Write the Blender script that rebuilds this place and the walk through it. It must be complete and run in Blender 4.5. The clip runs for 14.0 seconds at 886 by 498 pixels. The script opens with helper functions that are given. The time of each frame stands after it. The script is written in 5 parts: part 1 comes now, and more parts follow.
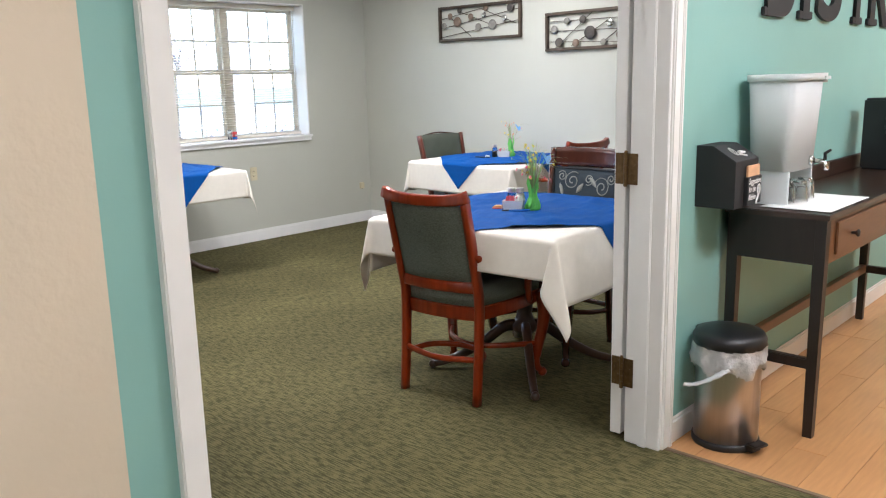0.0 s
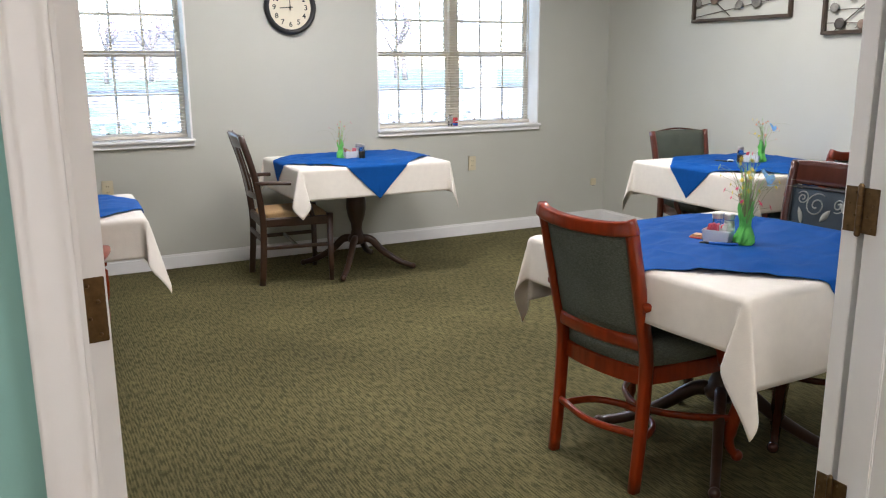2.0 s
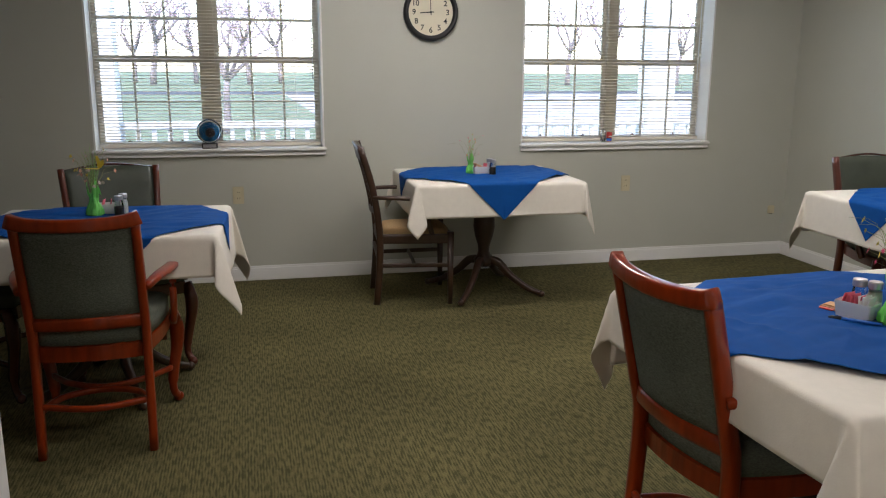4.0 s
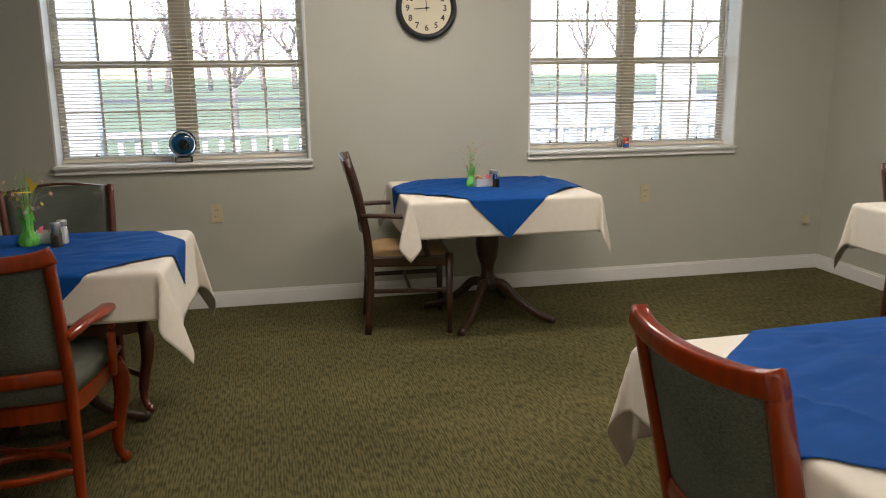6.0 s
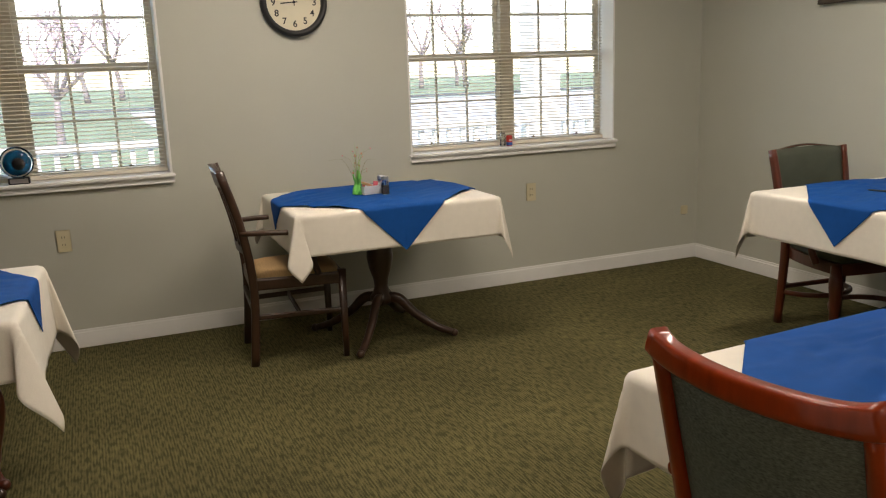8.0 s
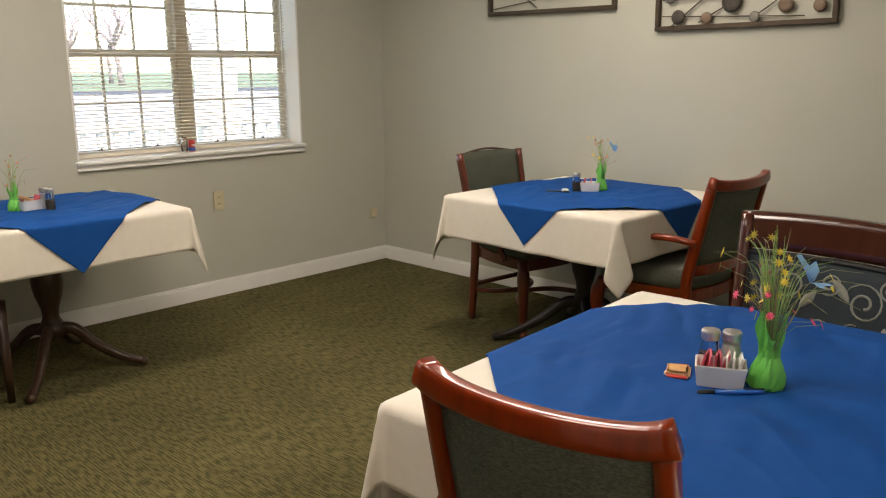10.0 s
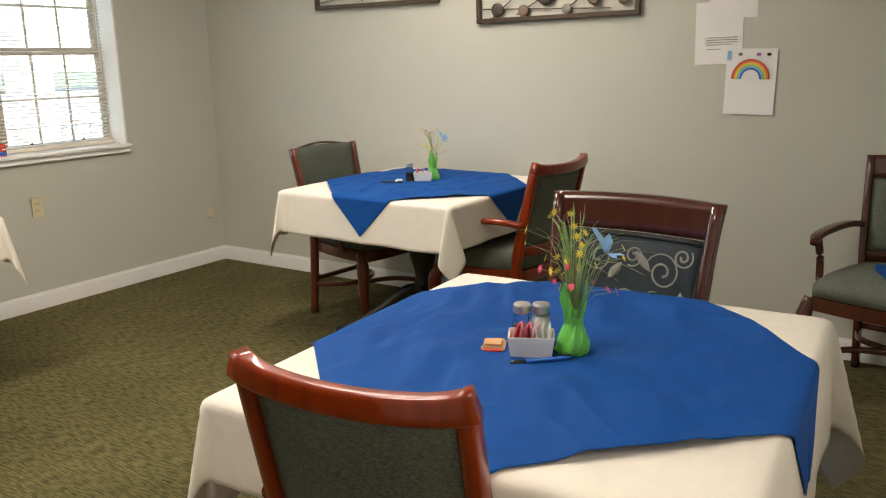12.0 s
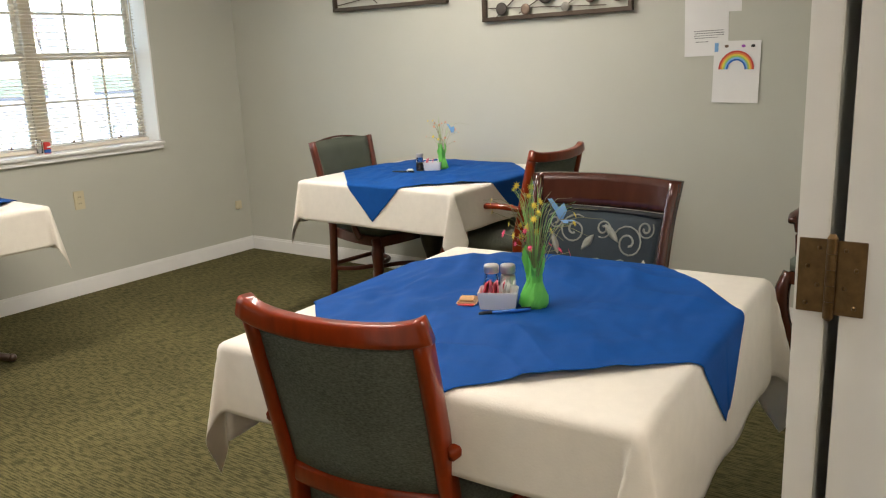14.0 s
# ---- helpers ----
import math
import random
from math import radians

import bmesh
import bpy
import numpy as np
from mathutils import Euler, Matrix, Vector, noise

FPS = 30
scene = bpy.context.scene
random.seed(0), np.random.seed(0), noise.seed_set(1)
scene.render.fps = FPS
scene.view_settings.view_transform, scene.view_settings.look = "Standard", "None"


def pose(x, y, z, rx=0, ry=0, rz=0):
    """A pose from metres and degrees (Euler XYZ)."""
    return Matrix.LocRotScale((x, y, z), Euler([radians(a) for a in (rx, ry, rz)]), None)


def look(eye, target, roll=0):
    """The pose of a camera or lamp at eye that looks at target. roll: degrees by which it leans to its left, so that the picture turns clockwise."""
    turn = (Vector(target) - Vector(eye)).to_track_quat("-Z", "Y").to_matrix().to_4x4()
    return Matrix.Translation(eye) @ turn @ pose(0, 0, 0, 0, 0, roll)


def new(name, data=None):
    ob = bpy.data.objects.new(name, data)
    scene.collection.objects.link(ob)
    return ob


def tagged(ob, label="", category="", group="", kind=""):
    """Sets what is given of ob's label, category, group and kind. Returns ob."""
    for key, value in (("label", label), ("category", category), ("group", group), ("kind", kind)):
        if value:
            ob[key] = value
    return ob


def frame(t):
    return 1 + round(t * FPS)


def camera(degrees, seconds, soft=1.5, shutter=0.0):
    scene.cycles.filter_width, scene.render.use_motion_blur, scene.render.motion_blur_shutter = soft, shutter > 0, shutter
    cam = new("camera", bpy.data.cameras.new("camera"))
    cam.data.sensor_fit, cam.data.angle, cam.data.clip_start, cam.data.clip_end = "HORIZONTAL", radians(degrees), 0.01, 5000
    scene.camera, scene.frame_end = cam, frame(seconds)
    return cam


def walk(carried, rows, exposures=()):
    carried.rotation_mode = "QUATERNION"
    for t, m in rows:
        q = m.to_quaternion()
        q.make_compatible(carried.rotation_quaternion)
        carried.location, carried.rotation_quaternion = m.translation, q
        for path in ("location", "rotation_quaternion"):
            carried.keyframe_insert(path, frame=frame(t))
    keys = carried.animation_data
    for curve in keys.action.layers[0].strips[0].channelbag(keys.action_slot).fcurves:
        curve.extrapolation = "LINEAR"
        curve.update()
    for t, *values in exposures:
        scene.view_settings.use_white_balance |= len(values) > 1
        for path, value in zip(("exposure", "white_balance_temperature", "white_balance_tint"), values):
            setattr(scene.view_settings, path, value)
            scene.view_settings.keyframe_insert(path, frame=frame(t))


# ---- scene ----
cam = camera(56.8, 14.0, soft=1.15)
PATH = [
    (0, (0.504, 0.215, 1.378), (1.936, 1.551, 0.969), -1.4),
    (0.5, (0.697, 0.288, 1.378), (2.025, 1.722, 0.953), -0.8),
    (1, (0.889, 0.402, 1.389), (2.2, 1.85, 0.958), -0.2),
    (1.5, (1.107, 0.437, 1.394), (2.304, 1.98, 0.962), -0.1),
    (2, (1.293, 0.464, 1.396), (2.198, 2.192, 0.954), -0.3),
    (2.5, (1.417, 0.523, 1.4), (2.271, 2.273, 0.946), -0.0),
    (3, (1.583, 0.625, 1.4), (2.388, 2.4, 0.952), -0.2),
    (3.5, (1.778, 0.688, 1.417), (2.355, 2.556, 0.998), 0.9),
    (3.7, (1.832, 0.697, 1.425), (2.306, 2.592, 0.994), 0.8),
    (6, (2.13, 1.234, 1.415), (2.543, 3.144, 0.99), -0.6),
    (6.5, (2.108, 1.345, 1.408), (2.547, 3.246, 0.97), -0.4),
    (7, (2.039, 1.462, 1.414), (2.572, 3.34, 0.978), -2.3),
    (7.2, (2.031, 1.493, 1.372), (2.631, 3.352, 0.942), -2.2),
    (9.3, (1.968, 1.883, 1.407), (3.078, 3.488, 0.966), -1.8),
    (9.5, (1.976, 1.896, 1.396), (3.192, 3.422, 0.957), -1.2),
    (10, (2.004, 1.873, 1.39), (3.409, 3.228, 0.954), -0.3),
    (10.5, (2.017, 1.838, 1.394), (3.562, 3.029, 0.955), 0.3),
    (11, (2.021, 1.833, 1.392), (3.634, 2.931, 0.95), -0.3),
    (11.5, (2.021, 1.835, 1.385), (3.663, 2.884, 0.935), -0.9),
    (12, (2.017, 1.79, 1.384), (3.643, 2.863, 0.93), -1.2),
    (12.5, (1.997, 1.696, 1.385), (3.58, 2.832, 0.931), -1.3),
    (13, (1.971, 1.601, 1.389), (3.538, 2.757, 0.932), -1.1),
    (13.5, (1.938, 1.559, 1.392), (3.512, 2.706, 0.94), -1.5),
    (14, (1.836, 1.513, 1.38), (3.415, 2.652, 0.922), -2.3),
]
EXPOSURES = [  # seconds, stops, kelvin, tint
    (0.0, 3.32, 5600, 14), (1.0, 3.25, 5700, 15), (1.5, 3.12, 5700, 15), (2.2, 2.95, 5800, 16), (3.0, 2.36, 5900, 16), (3.7, 2.26, 6000, 15),
    (5.8, 2.30, 6600, 14), (7.0, 2.32, 6800, 14), (9.3, 2.25, 7200, 14), (10.0, 2.5, 7100, 14), (11.0, 2.85, 7000, 14), (12.5, 2.85, 6700, 12), (14.0, 2.9, 6500, 12)]
walk(cam, [(t, look(eye, target, roll)) for t, eye, target, roll in PATH], EXPOSURES)


# ---------------------------------------------------------------- world and light
world = bpy.data.worlds.new("sky")
scene.world = world
world.use_nodes = True
wn = world.node_tree
bg = wn.nodes["Background"]
sky = wn.nodes.new("ShaderNodeTexSky")
sky.sky_type = 'NISHITA'
sky.sun_disc = False
sky.sun_elevation = radians(38)
sky.sun_rotation = radians(200)
sky.air_density, sky.dust_density, sky.ozone_density = 1.0, 0.8, 1.0
wn.links.new(sky.outputs[0], bg.inputs[0])
bg.inputs[1].default_value = 0.15

sun_data = bpy.data.lights.new("sun", 'SUN')
sun_data.energy, sun_data.angle, sun_data.color = 1.2, radians(14), (1.0, 0.96, 0.9)
sun = new("sun", sun_data)
sun.matrix_world = look((0, 0, 20), (6, 16, 0))

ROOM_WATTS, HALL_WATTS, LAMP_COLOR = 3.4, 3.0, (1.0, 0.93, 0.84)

WIN_Y, ART_X, DOOR_Y = 6.30, 5.985, 1.702     # faces of the room's walls
HALL_Y, LEFT_X, BACK_Y, HALL_X = 1.575, -2.6, -1.7, 7.6
CEIL = 2.60


# ---------------------------------------------------------------- materials
def mat(name, color, rough=0.6, metal=0.0, **kw):
    """A plain principled material with grain and stain variation and fine bump."""
    m = bpy.data.materials.new(name)
    m.use_nodes = True
    nt = m.node_tree
    b = nt.nodes["Principled BSDF"]
    b.inputs["Roughness"].default_value = rough
    b.inputs["Metallic"].default_value = metal
    spec = kw.get("spec", 0.5)
    b.inputs["Specular IOR Level"].default_value = spec
    if kw.get("coat"):
        b.inputs["Coat Weight"].default_value = kw["coat"]
        b.inputs["Coat Roughness"].default_value = kw.get("coat_rough", 0.1)
    if kw.get("trans"):
        b.inputs["Transmission Weight"].default_value = kw["trans"]
        b.inputs["IOR"].default_value = kw.get("ior", 1.45)
    if kw.get("sheen"):
        b.inputs["Sheen Weight"].default_value = kw["sheen"]
    if kw.get("subsurface"):
        b.inputs["Subsurface Weight"].default_value = kw["subsurface"]
    var, scale, stretch = kw.get("var", 0.12), kw.get("scale", 12.0), kw.get("stretch", (1, 1, 1))
    tc = nt.nodes.new("ShaderNodeTexCoord")
    mp = nt.nodes.new("ShaderNodeMapping")
    mp.inputs["Scale"].default_value = stretch
    nt.links.new(tc.outputs["Object"], mp.inputs[0])
    n1 = nt.nodes.new("ShaderNodeTexNoise")
    n1.inputs["Scale"].default_value, n1.inputs["Detail"].default_value = scale, 5
    n2 = nt.nodes.new("ShaderNodeTexNoise")
    n2.inputs["Scale"].default_value, n2.inputs["Detail"].default_value = kw.get("scale2", 1.7), 3
    nt.links.new(mp.outputs[0], n1.inputs[0])
    nt.links.new(tc.outputs["Object"], n2.inputs[0])
    add = nt.nodes.new("ShaderNodeMath")
    add.operation = 'ADD'
    nt.links.new(n1.outputs["Fac"], add.inputs[0])
    nt.links.new(n2.outputs["Fac"], add.inputs[1])
    ramp = nt.nodes.new("ShaderNodeMapRange")
    ramp.inputs["From Min"].default_value, ramp.inputs["From Max"].default_value = 0.6, 1.4
    ramp.inputs["To Min"].default_value, ramp.inputs["To Max"].default_value = 1 - var, 1 + var
    nt.links.new(add.outputs[0], ramp.inputs[0])
    rnd = kw.get("rnd", 0.0)
    value = ramp.outputs[0]
    if rnd:
        info = nt.nodes.new("ShaderNodeObjectInfo")
        r2 = nt.nodes.new("ShaderNodeMapRange")
        r2.inputs["To Min"].default_value, r2.inputs["To Max"].default_value = 1 - rnd, 1 + rnd
        nt.links.new(info.outputs["Random"], r2.inputs[0])
        mul = nt.nodes.new("ShaderNodeMath")
        mul.operation = 'MULTIPLY'
        nt.links.new(value, mul.inputs[0])
        nt.links.new(r2.outputs[0], mul.inputs[1])
        value = mul.outputs[0]
    hsv = nt.nodes.new("ShaderNodeHueSaturation")
    hsv.inputs["Color"].default_value = (*color, 1)
    nt.links.new(value, hsv.inputs["Value"])
    nt.links.new(hsv.outputs[0], b.inputs["Base Color"])
    if kw.get("bump"):
        bn = nt.nodes.new("ShaderNodeTexNoise")
        bn.inputs["Scale"].default_value, bn.inputs["Detail"].default_value = kw.get("bump_scale", 90.0), 4
        nt.links.new(mp.outputs[0], bn.inputs[0])
        bp = nt.nodes.new("ShaderNodeBump")
        bp.inputs["Strength"].default_value, bp.inputs["Distance"].default_value = kw["bump"], kw.get("bump_dist", 0.003)
        nt.links.new(bn.outputs["Fac"], bp.inputs["Height"])
        nt.links.new(bp.outputs[0], b.inputs["Normal"])
    return m


def carpet_material():
    """Loop-pile carpet: short dashes of dark and light olive running along y."""
    m = bpy.data.materials.new("carpet")
    m.use_nodes = True
    nt = m.node_tree
    b = nt.nodes["Principled BSDF"]
    b.inputs["Roughness"].default_value = 0.95
    b.inputs["Specular IOR Level"].default_value = 0.12
    tc = nt.nodes.new("ShaderNodeTexCoord")

    def noise_at(sx, sy, scale, detail=2.0):
        mp = nt.nodes.new("ShaderNodeMapping")
        mp.inputs["Scale"].default_value = (sx, sy, 1)
        nt.links.new(tc.outputs["Object"], mp.inputs[0])
        n = nt.nodes.new("ShaderNodeTexNoise")
        n.inputs["Scale"].default_value, n.inputs["Detail"].default_value = scale, detail
        nt.links.new(mp.outputs[0], n.inputs[0])
        return n.outputs["Fac"]

    dash, cross, pile, stain = noise_at(112, 19, 1.0, 0.0), noise_at(210, 90, 1.0, 0.0), noise_at(420, 420, 1.0, 1), noise_at(1, 1, 1.3, 4)
    add0 = nt.nodes.new("ShaderNodeMath")
    add0.operation = 'MULTIPLY_ADD'
    nt.links.new(cross, add0.inputs[0])
    add0.inputs[1].default_value = 0.40
    nt.links.new(dash, add0.inputs[2])
    rib = nt.nodes.new("ShaderNodeTexWave")
    rib.bands_direction = 'X'
    rib.inputs["Scale"].default_value, rib.inputs["Distortion"].default_value = 29.0, 0.6
    nt.links.new(tc.outputs["Object"], rib.inputs[0])
    block = noise_at(48, 30, 1.0, 0.0)
    blocks = nt.nodes.new("ShaderNodeMath")
    blocks.operation = 'MULTIPLY_ADD'
    nt.links.new(block, blocks.inputs[0])
    blocks.inputs[1].default_value = 0.35
    nt.links.new(add0.outputs[0], blocks.inputs[2])
    add1 = nt.nodes.new("ShaderNodeMath")
    add1.operation = 'MULTIPLY_ADD'
    nt.links.new(rib.outputs["Fac"], add1.inputs[0])
    add1.inputs[1].default_value = 0.25
    nt.links.new(blocks.outputs[0], add1.inputs[2])
    add = nt.nodes.new("ShaderNodeMath")
    add.operation = 'SUBTRACT'
    nt.links.new(add1.outputs[0], add.inputs[0])
    add.inputs[1].default_value = 0.288
    ramp = nt.nodes.new("ShaderNodeValToRGB")
    e = ramp.color_ramp.elements
    e[0].position, e[0].color = 0.48, (0.054, 0.050, 0.020, 1)
    e[1].position, e[1].color = 0.94, (0.128, 0.111, 0.047, 1)
    mid = ramp.color_ramp.elements.new(0.67)
    mid.color = (0.088, 0.078, 0.033, 1)
    nt.links.new(add.outputs[0], ramp.inputs[0])
    mr = nt.nodes.new("ShaderNodeMapRange")
    mr.inputs["From Min"].default_value, mr.inputs["From Max"].default_value = 0.3, 0.7
    mr.inputs["To Min"].default_value, mr.inputs["To Max"].default_value = 0.78, 1.2
    nt.links.new(stain, mr.inputs[0])
    pr = nt.nodes.new("ShaderNodeMapRange")
    pr.inputs["From Min"].default_value, pr.inputs["From Max"].default_value = 0.3, 0.7
    pr.inputs["To Min"].default_value, pr.inputs["To Max"].default_value = 0.75, 1.25
    nt.links.new(pile, pr.inputs[0])
    mul = nt.nodes.new("ShaderNodeMath")
    mul.operation = 'MULTIPLY'
    nt.links.new(mr.outputs[0], mul.inputs[0])
    nt.links.new(pr.outputs[0], mul.inputs[1])
    hsv = nt.nodes.new("ShaderNodeHueSaturation")
    nt.links.new(ramp.outputs[0], hsv.inputs["Color"])
    nt.links.new(mul.outputs[0], hsv.inputs["Value"])
    nt.links.new(hsv.outputs[0], b.inputs["Base Color"])
    bp = nt.nodes.new("ShaderNodeBump")
    bp.inputs["Strength"].default_value, bp.inputs["Distance"].default_value = 0.4, 0.004
    nt.links.new(add.outputs[0], bp.inputs["Height"])
    nt.links.new(bp.outputs[0], b.inputs["Normal"])
    return m


M_CARPET = carpet_material()
M_WALL = mat("sage_wall_paint", (0.50, 0.50, 0.43), 0.55, var=0.03, scale=3, scale2=0.8, bump=0.12, bump_scale=140, bump_dist=0.002)
M_TEAL = mat("teal_wall_paint", (0.26, 0.47, 0.42), 0.5, var=0.04, scale=4, scale2=1.0, bump=0.15, bump_scale=120, bump_dist=0.002)
M_CREAM = mat("cream_wall_paint", (0.68, 0.58, 0.44), 0.6, var=0.04, scale=4, bump=0.35, bump_scale=60, bump_dist=0.004)
M_WHITE = mat("white_trim_paint", (0.82, 0.81, 0.78), 0.35, var=0.04, scale=8, bump=0.08, bump_scale=40)
M_CEIL = mat("ceiling_paint", (0.62, 0.61, 0.58), 0.85, var=0.03, bump=0.3, bump_scale=60)
M_CHERRY = mat("cherry_wood", (0.22, 0.025, 0.003), 0.3, var=0.4, scale=9, stretch=(4, 4, 0.7), spec=0.2, coat=0.6, coat_rough=0.05, bump=0.05, bump_scale=30)
M_MAHOG = mat("mahogany_wood", (0.070, 0.019, 0.010), 0.22, var=0.3, scale=9, stretch=(4, 4, 0.7), coat=0.5, coat_rough=0.15)
M_REDWOOD = mat("dark_cherry_wood", (0.10, 0.019, 0.007), 0.3, var=0.35, scale=9, stretch=(4, 4, 0.7), coat=0.5, coat_rough=0.12)
M_DARK = mat("dark_walnut_wood", (0.045, 0.019, 0.009), 0.38, var=0.35, scale=10, stretch=(4, 4, 0.8), coat=0.2)
M_BLACKW = mat("black_stained_wood", (0.016, 0.012, 0.010), 0.4, var=0.3, scale=10, stretch=(4, 4, 0.8))
M_ESPRESSO = mat("espresso_wood", (0.030, 0.013, 0.007), 0.3, var=0.3, scale=10, stretch=(0.8, 6, 6), coat=0.3)
M_DRAWER = mat("walnut_drawer_wood", (0.13, 0.055, 0.022), 0.35, var=0.25, scale=10, stretch=(0.8, 6, 6), coat=0.2)
M_GREEN = mat("grey_green_upholstery", (0.135, 0.148, 0.118), 0.85, var=0.6, scale=150, stretch=(0.9, 0.9, 2.4), bump=0.7, bump_scale=190, spec=0.15)
M_GREENL = mat("green_leather_upholstery", (0.060, 0.070, 0.050), 0.45, var=0.2, scale=14, bump=0.25, bump_scale=180)
M_FLORAL = mat("slate_blue_brocade", (0.030, 0.045, 0.055), 0.8, var=0.5, scale=5, bump=0.4, bump_scale=240)
M_THREAD = mat("grey_embroidery_thread", (0.30, 0.30, 0.25), 0.7, var=0.2, scale=80, bump=0.4, bump_scale=300)
M_RUSH = mat("woven_rush", (0.42, 0.27, 0.12), 0.75, var=0.35, scale=40, stretch=(1, 8, 1), bump=0.6, bump_scale=60)
M_LINEN = mat("white_linen", (0.74, 0.69, 0.60), 0.85, var=0.05, scale=30, bump=0.3, bump_scale=200, bump_dist=0.0015)
M_BLUE = mat("royal_blue_cloth", (0.005, 0.066, 0.27), 0.75, var=0.12, scale=22, bump=0.3, bump_scale=220, bump_dist=0.0015, spec=0.12)
M_BRASS = mat("tarnished_brass", (0.16, 0.10, 0.045), 0.42, 0.9, var=0.4, scale=60, bump=0.3)
M_BLACK = mat("black_plastic", (0.012, 0.012, 0.013), 0.4, var=0.2)
M_BLACKM = mat("matt_black_board", (0.014, 0.014, 0.015), 0.6, var=0.2, bump=0.1)
M_STEEL = mat("brushed_steel", (0.60, 0.575, 0.56), 0.36, 1.0, var=0.12, scale=60, stretch=(1, 1, 0.05))
M_CHROME = mat("chrome", (0.72, 0.72, 0.72), 0.12, 1.0, var=0.03)
M_BAG = mat("white_bin_liner", (0.75, 0.75, 0.76), 0.35, var=0.08, trans=0.3, bump=0.6, bump_scale=25, bump_dist=0.02)
M_ACRYL = mat("frosted_clear_plastic", (0.92, 0.94, 0.94), 0.35, var=0.02, trans=0.5, ior=1.15)
M_GLASS = mat("clear_glass", (0.95, 0.97, 0.97), 0.03, var=0.0, trans=1.0, ior=1.45)
M_PANE = mat("window_pane", (1, 1, 1), 0.0, var=0.0, trans=1.0, ior=1.01)
M_BEIGE = mat("beige_window_frame", (0.74, 0.67, 0.54), 0.5, var=0.05)
M_SLAT = mat("cream_blind_slat", (0.80, 0.74, 0.62), 0.45, var=0.05, rnd=0.05)
M_IVORY = mat("ivory_plastic", (0.62, 0.55, 0.36), 0.4, var=0.05)
M_SLOT = mat("dark_slot", (0.05, 0.04, 0.03), 0.6)
M_FACE = mat("cream_clock_face", (0.72, 0.66, 0.50), 0.6, var=0.06, scale=6)
M_INK = mat("black_ink", (0.012, 0.012, 0.012), 0.6)
M_BRONZE = mat("bronze_frame_metal", (0.085, 0.062, 0.045), 0.45, 0.6, var=0.3, scale=20)
M_PAPER = mat("white_paper", (0.78, 0.77, 0.75), 0.8, var=0.03, scale=5, bump=0.15, bump_scale=14, bump_dist=0.004)
M_CERAMIC = mat("white_ceramic", (0.78, 0.77, 0.74), 0.2, var=0.02)
M_SALT = mat("salt", (0.80, 0.79, 0.77), 0.8, var=0.04)
M_PEPPER = mat("pepper", (0.10, 0.075, 0.05), 0.8, var=0.4, scale=200)
M_PINK = mat("pink_paper", (0.75, 0.16, 0.22), 0.6, var=0.15)
M_RED = mat("red_print", (0.60, 0.05, 0.04), 0.4, var=0.15)
M_ORANGE = mat("orange_print", (0.75, 0.22, 0.05), 0.5, var=0.15)
M_YELLOW = mat("yellow_petal", (0.75, 0.58, 0.06), 0.6, var=0.15)
M_PINKF = mat("hot_pink_petal", (0.72, 0.07, 0.16), 0.6, var=0.2)
M_PEACH = mat("peach_petal", (0.70, 0.32, 0.20), 0.6, var=0.25)
M_TISSUE = mat("lime_green_tissue", (0.16, 0.62, 0.10), 0.5, var=0.15, scale=20, trans=0.15)
M_STEM = mat("green_grass_stem", (0.32, 0.56, 0.16), 0.6, var=0.3)
M_STEMD = mat("dry_grass_stem", (0.30, 0.30, 0.14), 0.7, var=0.3)
M_SKYB = mat("sky_blue_wing", (0.22, 0.46, 0.78), 0.5, var=0.12)
M_PENB = mat("blue_pen_plastic", (0.02, 0.13, 0.50), 0.3)
M_TERRA = mat("tan_print", (0.62, 0.36, 0.20), 0.5, var=0.3, scale=40)
M_TEALG = mat("teal_art_glass", (0.012, 0.20, 0.42), 0.05, var=0.8, scale=22, trans=0.45, ior=1.5)
M_GREENG = mat("dark_green_glass", (0.02, 0.16, 0.05), 0.06, var=0.3, trans=0.3)
M_MAPLE = mat("maple_plank", (0.46, 0.24, 0.095), 0.35, var=0.16, scale=8, stretch=(0.8, 9, 1), rnd=0.1, coat=0.2)
M_SEAM = mat("brown_seam_strip", (0.16, 0.11, 0.07), 0.5, var=0.2)
M_GRASS = mat("lawn_grass", (0.16, 0.20, 0.11), 0.9, var=0.4, scale=60, scale2=0.4, bump=0.8, bump_scale=50, bump_dist=0.03)
M_PORCH = mat("porch_boards_grey", (0.42, 0.41, 0.43), 0.7, var=0.15)
M_BARK = mat("grey_bark", (0.22, 0.19, 0.19), 0.9, var=0.3, bump=0.6, bump_scale=20)
M_TWIGS = mat("bare_twig", (0.40, 0.32, 0.35), 0.9, var=0.3)
M_ASPH = mat("asphalt", (0.06, 0.06, 0.065), 0.9, var=0.2, scale=60)
M_BRICKS = mat("red_brown_house_wall", (0.40, 0.35, 0.36), 0.85, var=0.15)
M_ROOF = mat("grey_shingle_roof", (0.16, 0.15, 0.16), 0.9, var=0.2)
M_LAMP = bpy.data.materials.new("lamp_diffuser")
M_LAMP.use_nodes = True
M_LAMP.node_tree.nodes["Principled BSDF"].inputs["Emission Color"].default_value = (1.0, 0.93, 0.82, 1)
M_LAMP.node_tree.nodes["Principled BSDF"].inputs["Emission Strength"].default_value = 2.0


